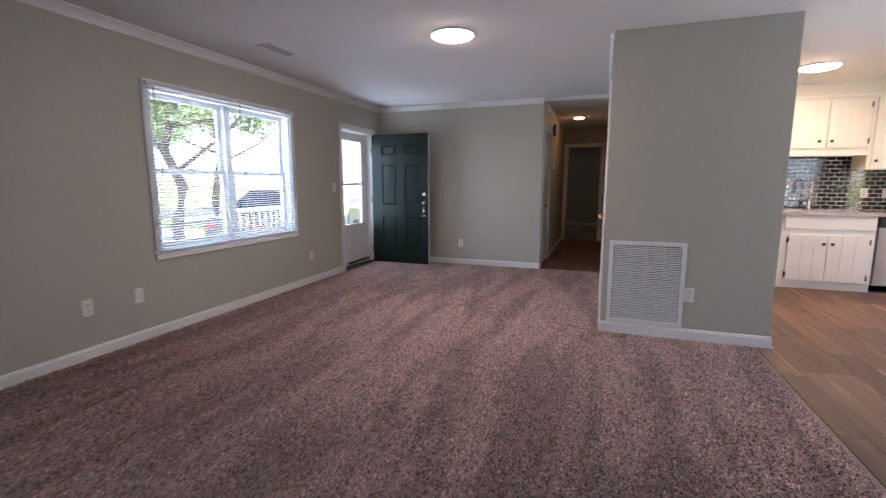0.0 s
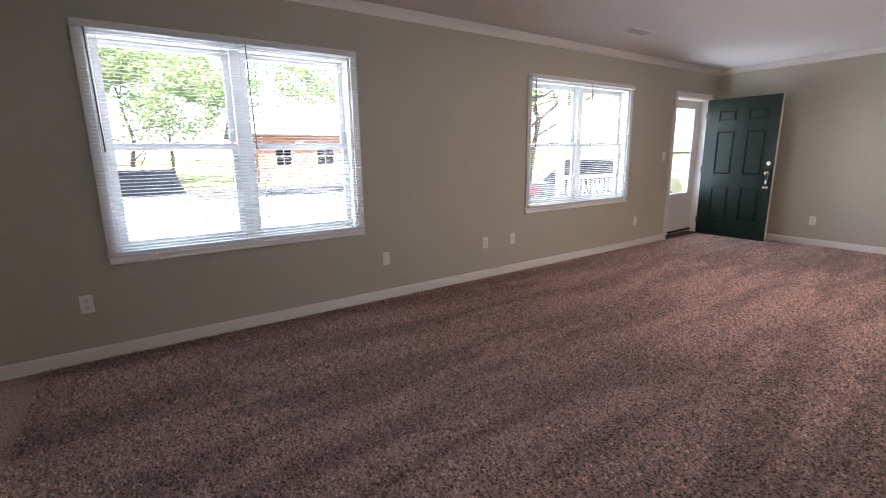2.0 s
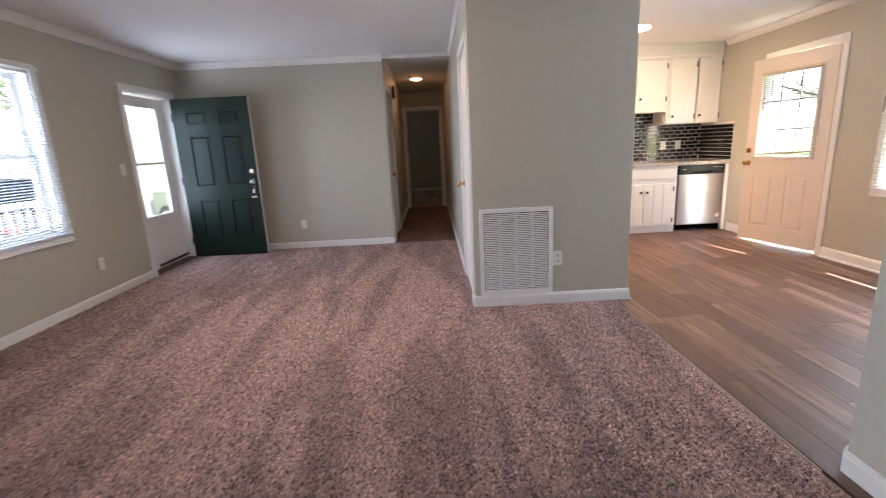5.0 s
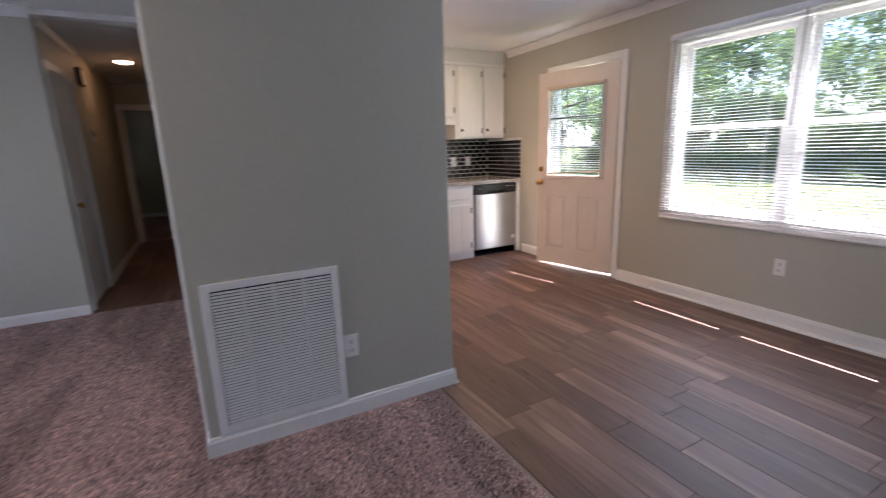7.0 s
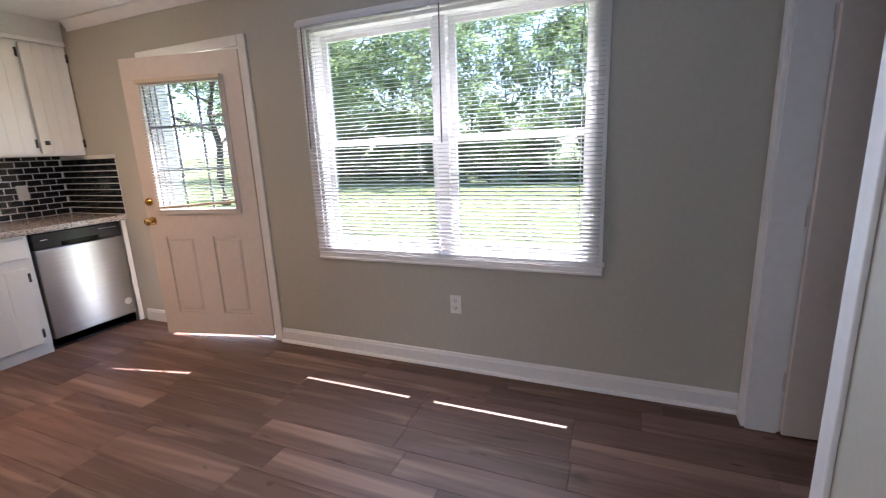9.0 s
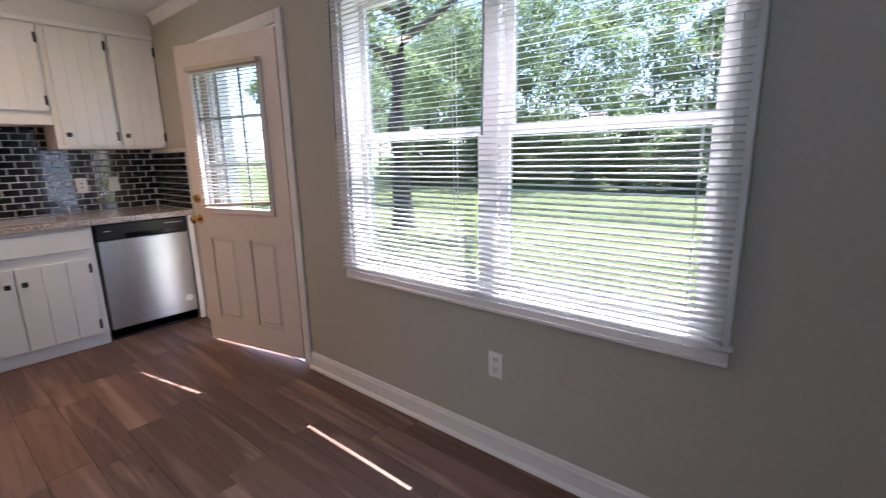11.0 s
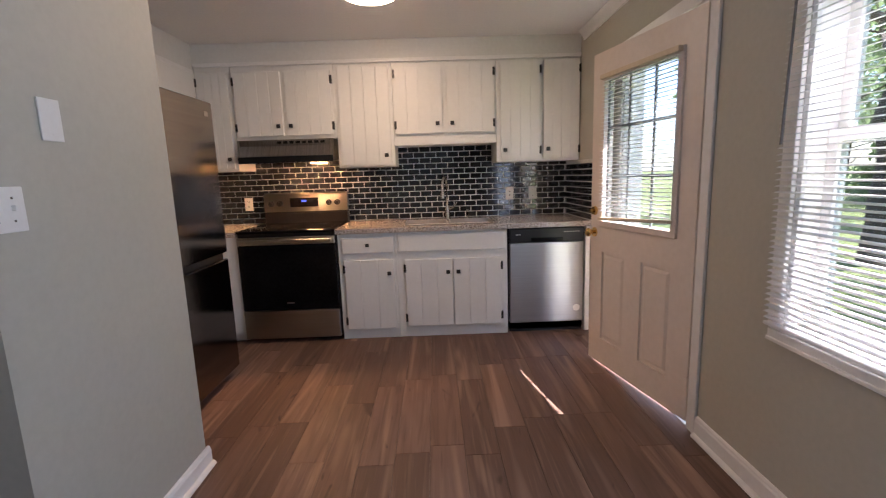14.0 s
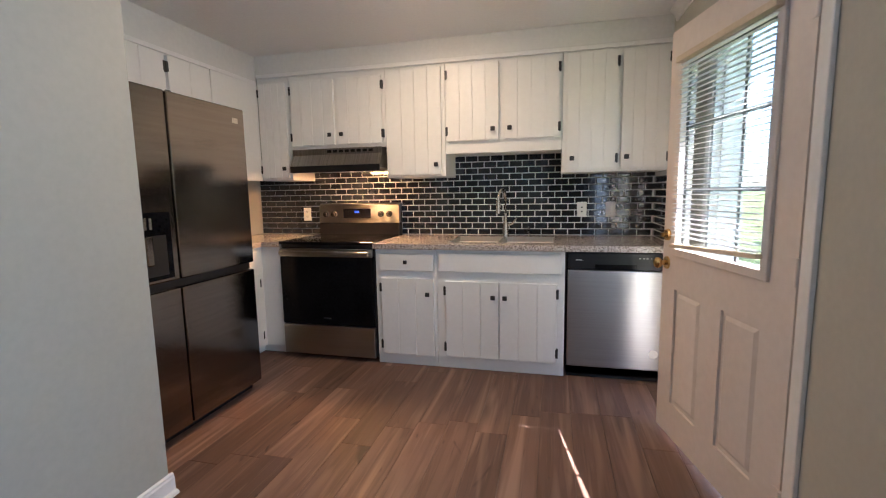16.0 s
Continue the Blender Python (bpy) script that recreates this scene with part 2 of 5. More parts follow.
# ---- building helpers ----
def bx(bm, x0, x1, y0, y1, z0, z1, bev=0.0):
    """A box between two corners, its edges bevelled by bev."""
    lo, hi = (min(x0, x1), min(y0, y1), min(z0, z1)), (max(x0, x1), max(y0, y1), max(z0, z1))
    m = Matrix.Translation([(a + b) / 2 for a, b in zip(lo, hi)]) @ Matrix.Diagonal([max(b - a, 1e-4) for a, b in zip(lo, hi)] + [1])
    g = bmesh.ops.create_cube(bm, size=1, matrix=m)
    if bev:
        bmesh.ops.bevel(bm, geom=list({e for v in g["verts"] for e in v.link_edges}), offset=bev, segments=2, affect="EDGES", profile=0.5)
    return bm


def boxes(*rows, bev=0.0):
    bm = bmesh.new()
    for r in rows:
        bx(bm, *r, bev)
    return bm


def rod(bm, a, b, r0, r1=None, n=12):
    a, b = Vector(a), Vector(b)
    q = (b - a).to_track_quat("Z", "Y").to_matrix().to_4x4()
    bmesh.ops.create_cone(bm, cap_ends=True, segments=n, radius1=r0, radius2=r0 if r1 is None else r1, depth=(b - a).length, matrix=Matrix.Translation((a + b) / 2) @ q)
    return bm


def tube(bm, pts, r, n=10):
    """A round tube along points."""
    rings = []
    for i, p in enumerate(pts):
        p = Vector(p)
        d = (Vector(pts[min(i + 1, len(pts) - 1)]) - Vector(pts[max(i - 1, 0)])).normalized()
        q = d.to_track_quat("Z", "Y")
        rr = r[i] if isinstance(r, (list, tuple)) else r
        rings.append([bm.verts.new(p + q @ Vector((rr * math.cos(k * math.tau / n), rr * math.sin(k * math.tau / n), 0))) for k in range(n)])
    for a, b in zip(rings, rings[1:]):
        for k in range(n):
            bm.faces.new((a[k], a[(k + 1) % n], b[(k + 1) % n], b[k]))
    bm.faces.new(rings[0][::-1])
    bm.faces.new(rings[-1])
    return bm


def prism(bm, prof, axis, a, b):
    """Sweeps a closed profile of (p, z) along axis 'x' (p is y) or 'y' (p is x) from a to b."""
    def at(s, p, z):
        return (s, p, z) if axis == "x" else (p, s, z)
    r0 = [bm.verts.new(at(a, p, z)) for p, z in prof]
    r1 = [bm.verts.new(at(b, p, z)) for p, z in prof]
    n = len(prof)
    for k in range(n):
        bm.faces.new((r0[k], r0[(k + 1) % n], r1[(k + 1) % n], r1[k]))
    bm.faces.new(r0[::-1])
    bm.faces.new(r1)
    bmesh.ops.recalc_face_normals(bm, faces=bm.faces)
    return bm


def origin(ob):
    v = Vector((0, 0, 0))
    while ob:
        v += ob.location
        ob = ob.parent
    return v


STRETCH = False  # on while the kitchen run is built: its nominal grid is drawn out to the true run


def run(x):
    return x + 0.018 * (x - 0.5)


def rise(z):
    return z + 0.02 * max(z - 0.4, 0.0) if z > 0.92 else z


def part(name, bm, material, parent=None, label="", smooth=False, local=False):
    """Links a bmesh, in world places (local: in its parent's), as one mesh object."""
    me = bpy.data.meshes.new(name)
    if STRETCH:
        for v in bm.verts:
            v.co.x, v.co.z = run(v.co.x), rise(v.co.z)
    if parent and not local:
        bmesh.ops.translate(bm, verts=bm.verts, vec=-origin(parent))
    bm.to_mesh(me)
    bm.free()
    me.materials.append(material)
    if smooth:
        me.polygons.foreach_set("use_smooth", [True] * len(me.polygons))
        me.set_sharp_from_angle(angle=radians(35))
    ob = new(name, me)
    ob.parent = parent
    if label:
        ob["label"] = label
    return ob


def thing(name, at, label, category, group="", kind="", rz=0):
    e = new(name)
    e.empty_display_size = 0.05
    if STRETCH:
        at = (run(at[0]), at[1], rise(at[2]))
    e.matrix_basis = pose(*at, 0, 0, rz)
    return tagged(e, label, category, group, kind)


def struct(name, bm, material, label, category, smooth=False):
    return tagged(part(name, bm, material, smooth=smooth), label, category, kind="structure")


def piece(name, mesh, parent, at):
    o = new(name, mesh)
    o.parent = parent
    o.location = Vector(at) - origin(parent)
    return o


def mesh_of(bm, material):
    me = bpy.data.meshes.new("piece")
    bm.to_mesh(me)
    bm.free()
    me.materials.append(material)
    return me


def pierced(axis, p0, p1, u0, u1, z0, z1, holes=()):
    """A wall between planes p0 and p1 of axis ('x' or 'y'), from u0 to u1, with holes (u0, u1, z0, z1)."""
    bm = bmesh.new()
    us = sorted({u0, u1, *(v for h in holes for v in h[:2])})
    for a, b in zip(us, us[1:]):
        zs = [z0]
        for h in sorted(holes, key=lambda h: h[2]):
            if h[0] <= a and b <= h[1]:
                zs += [h[2], h[3]]
        zs.append(z1)
        for c, d in zip(zs[::2], zs[1::2]):
            if d - c > 1e-4:
                bx(bm, *((p0, p1, a, b) if axis == "x" else (a, b, p0, p1)), c, d)
    return bm


# ---- plan ----
FX, FY, RX, KY = -3.415, 2.614, 3.552, 3.12
H = 2.40
SOUTH, BACK, EAST = -1.95, -6.3, 1.20
WIN_A, WIN_B, WIN_C = (-4.845, -3.22, 0.67, 1.985), (-1.25, 0.43, 0.685, 1.985), (-1.235, 0.425, 0.720, 2.05)
FDOOR, BDOOR = (1.50, 2.39, 0.0, 1.98), (0.955, 1.875, 0.0, 2.03)
HX = -0.85

struct("wall_front", pierced("x", FX - 0.16, FX, BACK, FY + 0.12, -0.1, H, (WIN_A, WIN_B, FDOOR)), WALL, "greige painted wall with two double windows and the front door", "wall")
struct("wall_far", pierced("y", FY, FY + 0.12, FX, HX, 0, H), WALL, "greige painted wall behind the open green door", "wall")
struct("wall_back", pierced("y", BACK - 0.12, BACK, FX - 0.16, EAST + 0.12, 0, H), WALL, "plain greige living room wall", "wall")
struct("wall_living_east", pierced("x", EAST, EAST + 0.12, BACK, SOUTH - 0.12, 0, H), WALL, "plain greige living room side wall", "wall")
struct("wall_south", pierced("y", SOUTH - 0.12, SOUTH, EAST, RX, 0, H, ((2.62, 3.43, 0, 2.0),)), WALL, "greige dining wall with an open doorway", "wall")
struct("wall_right", pierced("x", RX, RX + 0.12, -3.8, KY + 0.12, -0.1, H, (WIN_C, BDOOR)), WALL, "greige painted wall with double window and back door", "wall")
struct("wall_kitchen", pierced("y", KY, KY + 0.12, 0.10, RX, 0, H), WALL, "kitchen wall behind the cabinets", "wall")
struct("wall_hall_right", pierced("x", 0.0, 0.10, 0.10, 6.2, 0, H, ((0.13, 0.90, 0, 2.0),)), WALL, "hall wall with a white closet door", "wall")
struct("wall_partition_front", pierced("y", 0.0, 0.10, 0.0, 1.21, 0, H), WALL, "greige partition holding the return air grille", "wall")
struct("wall_partition_side", pierced("x", 1.11, 1.21, 0.10, 0.82, 0, H), WALL, "greige partition beside the fridge", "wall")
struct("wall_partition_rear", pierced("y", 0.72, 0.82, 0.10, 1.11, 0, H), WALL, "greige partition behind the fridge side", "wall")
struct("wall_hall_left", pierced("x", HX - 0.10, HX, FY + 0.12, 6.2, 0, H - 0.04, ((2.76, 3.52, 0, 2.0),)), WALL, "hall wall with white door, chime and thermostat", "wall")
struct("wall_hall_end", pierced("y", 6.2, 6.3, HX - 0.1, 0.10, 0, H - 0.04, ((-0.80, -0.09, 0, 2.0),)), WALL, "hall end wall with an open doorway", "wall")
struct("wall_bedroom_side", pierced("x", -2.5, -2.4, 6.3, 9.9, 0, H, ((7.9, 8.3, 1.2, 1.7),)), WALL, "greige bedroom wall with a window opening", "wall")
struct("wall_bedroom", boxes((-2.4, 1.6, 9.8, 9.9, 0, H), (1.6, 1.7, 6.3, 9.9, 0, H), (-2.4, -0.95, 6.2, 6.3, 0, H), (0.10, 1.6, 6.2, 6.3, 0, H)), WALL, "plain greige walls of the dark bedroom", "wall")
struct("wall_side_room", boxes((-1.9, HX - 0.1, 4.0, 4.1, 0, H), (-2.0, -1.9, FY + 0.12, 4.1, 0, H)), WALL, "plain greige walls of the side room", "wall")
struct("wall_utility", boxes((1.9, RX, -3.8, -3.7, 0, H), (1.9, 2.0, -3.7, SOUTH - 0.12, 0, H)), WALL, "plain greige walls of the utility room", "wall")
struct("ceiling", boxes((FX - 0.16, RX + 0.16, BACK - 0.12, 9.9, H, H + 0.12)), CEIL, "flat white painted ceiling", "ceiling")
struct("ceiling_hall", boxes((HX, 0.0, FY, 6.2, H - 0.045, H - 0.002)), CEIL, "flat white hall ceiling set a little lower", "ceiling")
struct("floor_carpet", boxes((FX, 1.11, BACK, 0.0, -0.1, 0.0), (FX, 0.0, 0.0, FY, -0.1, 0.0)), CARPET, "mauve brown plush carpet with vacuum lanes", "carpet")
struct("floor_bedroom", boxes((-2.4, 1.6, 6.3, 9.8, -0.1, 0.0)), CARPET, "mauve brown carpet of the dark bedroom", "carpet")
struct("floor_side_room", boxes((-1.9, HX - 0.1, 2.74, 4.0, -0.1, 0.0)), CARPET, "mauve brown carpet behind the hall door", "carpet")
floor_hall = struct("floor_hall", boxes((HX, 0.0, FY, 6.3, -0.1, -0.012)), SEAM, "brown wood-look hall floor", "floor")
floor_kitchen = struct("floor_kitchen", boxes((1.11, RX, -3.7, 0.0, -0.1, -0.012), (0.10, RX, 0.0, KY, -0.1, -0.012)), SEAM, "brown wood-look plank floor", "floor")
struct("threshold_strip", boxes((1.108, 1.118, SOUTH, 0.0, -0.02, 0.003), bev=0.001), mat("carpet_edge_strip", (0.33, 0.26, 0.20), 0.5), "thin carpet edge strip against the plank floor", "trim")
struct("roof", boxes((FX - 0.45, RX + 0.35, BACK - 0.6, 10.4, H + 0.13, H + 0.32)), TRIM, "white soffit of the house roof", "roof")


# ---- skirting and crown ----
def base_prof(h, d, s):
    return [(0, 0), (s * d, 0), (s * d, h * 0.78), (s * d * 0.75, h * 0.86), (s * d * 0.7, h * 0.94), (s * d * 0.35, h), (0, h)]


def skirting(axis, plane, s, a, b, h=0.085, d=0.016, shoe=False):
    bm = bmesh.new()
    pr = [(plane + p, z) for p, z in base_prof(h, d, s)]
    prism(bm, pr, axis, a, b)
    if shoe:
        q = [(plane + s * d + s * 0.018 * math.cos(k * math.pi / 10), 0.018 * math.sin(k * math.pi / 10)) for k in range(6)] + [(plane + s * d, 0)]
        prism(bm, q, axis, a, b)
    return struct("baseboard", bm, TRIM, "white painted wooden baseboard", "baseboard")


skirting("y", FX, 1, BACK, FDOOR[0] - 0.06)
skirting("y", FX, 1, FDOOR[1] + 0.06, FY)
skirting("x", FY, -1, FX + 0.016, HX)
skirting("x", 0.0, -1, 0.0, 1.21, 0.088)
skirting("y", 1.21, 1, -0.016, 0.836, 0.09, shoe=True)
skirting("x", 0.82, 1, 1.08, 1.21, 0.09)
skirting("y", 0.0, -1, -0.016, 0.07)
skirting("y", 0.0, -1, 0.96, 6.2)
skirting("y", HX, 1, 3.58, 6.2)
skirting("x", 9.8, -1, -2.4, 1.6)
skirting("y", RX, -1, SOUTH, BDOOR[0] - 0.065, 0.102, shoe=True)
skirting("y", RX, -1, BDOOR[1] + 0.065, 2.36, 0.102)
skirting("x", SOUTH, 1, EAST, 2.56, 0.102)
skirting("x", BACK, 1, FX, EAST)
skirting("y", EAST, -1, BACK, SOUTH)


def crown(axis, plane, s, a, b, h=0.075, d=0.05, top=H):
    pr = [(0, 0), (d, 0), (d, -0.012), (d * 0.72, -h * 0.3), (d * 0.42, -h * 0.62), (0.012, -h * 0.86), (0.012, -h), (0, -h)]
    return struct("crown_moulding", prism(bmesh.new(), [(plane + s * p, top + z - 0.001) for p, z in pr], axis, a, b), TRIM, "white painted crown moulding", "trim", True)


crown("y", FX, 1, BACK, FY)
crown("x", FY, -1, FX, HX)
crown("y", HX, 1, FY + 0.12, 4.0, 0.05, 0.03, H - 0.045)
crown("y", 0.0, -1, 0.0, FY, 0.06, 0.03)
crown("y", RX, -1, SOUTH, 2.66)


# ---- windows ----
def double_window(name, inner, s, hole, glass_at, label):
    """Two double-hung units side by side; inner: the wall's inside plane; s: the way outwards along x."""
    u0, u1, z0, z1 = hole
    X = lambda w: inner + s * w
    e = thing(name, (inner, (u0 + u1) / 2, z0), label, "window", kind="structure")
    um = (u0 + u1) / 2
    c = 0.055
    part("casing", boxes((X(0), X(-0.018), u0 - c, u0, z0, z1 + c), (X(0), X(-0.018), u1, u1 + c, z0, z1 + c), (X(0), X(-0.020), u0, u1, z1, z1 + c), bev=0.004), TRIM, e)
    part("window_sill", boxes((X(0.10), X(-0.010), u0 - c - 0.01, u1 + c + 0.01, z0 - 0.022, z0 + 0.004), bev=0.006), TRIM, e)
    part("apron", boxes((X(0), X(-0.016), u0 - c, u1 + c, z0 - 0.062, z0 - 0.022), (X(0), X(-0.022), u0 - c, u1 + c, z0 - 0.066, z0 - 0.052), bev=0.003), TRIM, e)
    part("window_frame", boxes((X(0.0), X(0.15), u0, u0 + 0.02, z0, z1), (X(0.0), X(0.15), u1 - 0.02, u1, z0, z1), (X(0.0), X(0.15), u0, u1, z1 - 0.02, z1), (X(0.05), X(0.16), u0, u1, z0 - 0.03, z0 + 0.02)), TRIM, e)
    part("mullion", boxes((X(0.055), X(0.14), um - 0.035, um + 0.035, z0, z1 - 0.02), bev=0.004), TRIM, e)
    zm = (z0 + z1) / 2
    for a, b in ((u0 + 0.02, um - 0.035), (um + 0.035, u1 - 0.02)):
        for lo, hi, w in ((z0 + 0.02, zm + 0.02, 0.075), (zm - 0.02, z1 - 0.02, 0.105)):
            f = 0.04
            sash = part("sash", boxes((X(w), X(w + 0.03), a, a + f, lo, hi), (X(w), X(w + 0.03), b - f, b, lo, hi), (X(w), X(w + 0.03), a + f, b - f, lo, lo + f), (X(w), X(w + 0.03), a + f, b - f, hi - f, hi), bev=0.003), TRIM, e)
            p = part("pane", boxes((X(w + 0.013), X(w + 0.017), a + f, b - f, lo + f, hi - f)), GLASS, sash)
            p.visible_shadow = False
        part("sash_lock", boxes((X(0.066), X(0.10), (a + b) / 2 - 0.03, (a + b) / 2 + 0.03, zm + 0.02, zm + 0.035), bev=0.004), NICKEL, e)
    return e


double_window("window_1", FX, -1, WIN_A, 0.1, "white double window with four sashes facing the street")
double_window("window_2", FX, -1, WIN_B, 0.1, "white double window beside the front door")
double_window("window_3", RX, 1, WIN_C, 0.1, "white double window facing the back yard")


def slat_mesh(length, tilt, along="y", width=0.025):
    """A thin curved blind slat."""
    bm = bmesh.new()
    c, sn = math.cos(tilt), math.sin(tilt)
    ring = []
    for k in range(5):
        q = (k / 4 - 0.5) * width
        z = 0.0022 * (1 - (2 * k / 4 - 1) ** 2)
        ring.append((q * c - z * sn, q * sn + z * c))
    top = [[bm.verts.new((p, e * length / 2, z)) for p, z in ring] for e in (-1, 1)]
    bot = [[bm.verts.new((p, e * length / 2, z - 0.0007)) for p, z in ring] for e in (-1, 1)]
    for k in range(4):
        bm.faces.new((top[0][k], top[0][k + 1], top[1][k + 1], top[1][k]))
        bm.faces.new((bot[0][k + 1], bot[0][k], bot[1][k], bot[1][k + 1]))
    bm.faces.new((top[0][0], top[1][0], bot[1][0], bot[0][0]))
    bm.faces.new((top[0][4], bot[0][4], bot[1][4], top[1][4]))
    bmesh.ops.recalc_face_normals(bm, faces=bm.faces)
    if along == "x":
        bmesh.ops.rotate(bm, verts=bm.verts, cent=(0, 0, 0), matrix=Matrix.Rotation(radians(90), 3, "Z"))
    return mesh_of(bm, BLIND)


def blind(x, u0, u1, z0, z1, s, tilt, wand_at, label, group):
    """A mini blind hung in a window along y, at plane x; s: the way outwards."""
    e = thing("window_blind", (x, (u0 + u1) / 2, z1), label, "blind", group)
    part("head_rail", boxes((x - 0.016, x + 0.016, u0, u1, z1 - 0.028, z1), bev=0.003), BLIND, e)
    part("bottom_rail", boxes((x - 0.013, x + 0.013, u0 + 0.003, u1 - 0.003, z0, z0 + 0.013), bev=0.004), BLIND, e)
    me = slat_mesh(u1 - u0 - 0.006, s * tilt)
    z = z0 + 0.030
    while z < z1 - 0.035:
        piece("slat", me, e, (x, (u0 + u1) / 2, z))
        z += 0.0215
    for f in (0.12, 0.88):
        u = u0 + f * (u1 - u0)
        part("ladder_cord", boxes((x - 0.0135, x - 0.0125, u - 0.001, u + 0.001, z0, z1 - 0.02), (x + 0.0125, x + 0.0135, u - 0.001, u + 0.001, z0, z1 - 0.02)), BLIND, e)
    w = wand_at
    part("tilt_wand", rod(bmesh.new(), (x - s * 0.022, w, z1 - 0.03), (x - s * 0.03, w + 0.01, z1 - 0.72), 0.004, 0.0045, 8), WAND, e, "slim smoky plastic tilt wand")
    return e


for hole, s, inner, tilt, grp in ((WIN_A, -1, FX, 0.10, "blinds of the street windows"), (WIN_B, -1, FX, 0.24, "blinds of the street windows"), (WIN_C, 1, RX, 0.20, "blinds of the yard window")):
    um = (hole[0] + hole[1]) / 2
    for a, b in ((hole[0] - 0.040, um - 0.003), (um + 0.003, hole[1] + 0.040)):
        wand = (b if inner > 0 else a) + (-0.05 if inner > 0 else 0.05)
        blind(inner - s * 0.037, a, b, hole[2], hole[3] + 0.032, s, tilt, wand, "white mini blind with open slats", grp)


# ---- doors ----
def door_leaf(name, label, group, hinge, rz, w, h, t, material, panels, glass=None, foot=0.012):
    """A panelled leaf, hinged at its local x = 0, from z = 0.012; panels and glass: (x0, x1, z0, z1)."""
    e = thing(name, (*hinge[:2], 0.0), label, "door", group, rz=rz)
    bm = pierced("y", -t / 2, t / 2, 0.0, w, foot, h, tuple(panels) + ((glass,) if glass else ()))
    part("leaf", bm, material, e, local=True)
    for x0, x1, z0, z1 in panels:
        bm = boxes((x0, x1, -t / 2 + 0.011, t / 2 - 0.011, z0, z1))
        for y in (-1, 1):
            prof = bmesh.ops.create_cube(bm, size=1, matrix=Matrix.Translation(((x0 + x1) / 2, y * (t / 2 - 0.0075), (z0 + z1) / 2)) @ Matrix.Diagonal((x1 - x0 - 0.030, 0.009, z1 - z0 - 0.030, 1)))
            bm.normal_update()
            outer = [f for v in prof["verts"] for f in v.link_faces if f.normal.y * y > 0.9]
            for v in {v for f in outer for v in f.verts}:
                v.co.x += 0.018 if v.co.x < (x0 + x1) / 2 else -0.018
                v.co.z += 0.018 if v.co.z < (z0 + z1) / 2 else -0.018
            g = 0.012 if material is GREEN else 0.0
            if not g:
                continue
            for r in ((x0, x0 + g, z0, z1), (x1 - g, x1, z0, z1), (x0, x1, z0, z0 + g), (x0, x1, z1 - g, z1)):
                bx(bm, r[0], r[1], y * (t / 2 - 0.008), y * (t / 2 + 0.0025), r[2], r[3], 0.002)
        part("panel", bm, material, e, local=True)
    return e


def knob(parent, at, s, material, name="door_knob", r=0.028):
    """A round knob on a rose; s: the side of the leaf along local y."""
    bm = bmesh.new()
    x, y, z = at
    rod(bm, (x, y, z), (x, y + s * 0.008, z), 0.032, 0.030, 20)
    rod(bm, (x, y + s * 0.006, z), (x, y + s * 0.035, z), 0.011, 0.012, 14)
    bmesh.ops.create_uvsphere(bm, u_segments=18, v_segments=10, radius=r, matrix=Matrix.Translation((x, y + s * 0.048, z)) @ Matrix.Diagonal((1, 0.72, 1, 1)))
    return part(name, bm, material, parent, smooth=True, local=True)


def hinges(parent, t, zs, material, side=1):
    for z in zs:
        bm = rod(bmesh.new(), (-0.004, side * (t / 2 + 0.004), z - 0.045), (-0.004, side * (t / 2 + 0.004), z + 0.045), 0.007, n=10)
        bx(bm, -0.003, 0.03, side * (t / 2 - 0.002), side * (t / 2 + 0.0025), z - 0.045, z + 0.045)
        part("hinge", bm, material, parent, local=True)


SIX = [(a, b, c, d) for c, d in ((1.65, 1.81), (0.90, 1.52), (0.25, 0.735)) for a, b in ((0.165, 0.41), (0.555, 0.80))]
front_door = door_leaf("front_door", "dark green six-panel front door standing open at right angles", "", (FX + 0.005, 2.375), -1, 0.935, 1.96, 0.044, GREEN, SIX)
knob(front_door, (0.875, -0.022, 0.94), -1, NICKEL)
knob(front_door, (0.875, 0.022, 0.94), 1, NICKEL)
part("deadbolt", rod(rod(bmesh.new(), (0.875, -0.022, 1.07), (0.875, -0.034, 1.07), 0.030, 0.026, 20), (0.875, -0.034, 1.07), (0.875, -0.05, 1.07), 0.012, 0.012), NICKEL, front_door, smooth=True, local=True)
bm = boxes((0.862, 0.890, -0.052, -0.030, 0.78, 0.87), bev=0.006)
part("key_box", bm, BPLAST, front_door, "small dark lock box hanging on the knob", local=True)
part("tag", boxes((0.866, 0.884, -0.0545, -0.0515, 0.80, 0.85), bev=0.001), PLATE, front_door, "small white tag", local=True)
part("shackle", tube(bmesh.new(), [(0.862, -0.042, 0.86), (0.858, -0.042, 0.93), (0.875, -0.042, 0.955), (0.892, -0.042, 0.93), (0.888, -0.042, 0.86)], 0.004, 6), NICKEL, front_door, local=True)
part("box_base", boxes((0.84, 0.91, -0.056, -0.028, 0.735, 0.765), bev=0.006), NICKEL, front_door, local=True)
hinges(front_door, 0.044, (0.22, 0.98, 1.74), BLACK, -1)
part("edge_strip", boxes((0.9352, 0.9372, -0.021, 0.021, 0.014, 1.958)), TRIM, front_door, "white weather edge of the door", local=True)


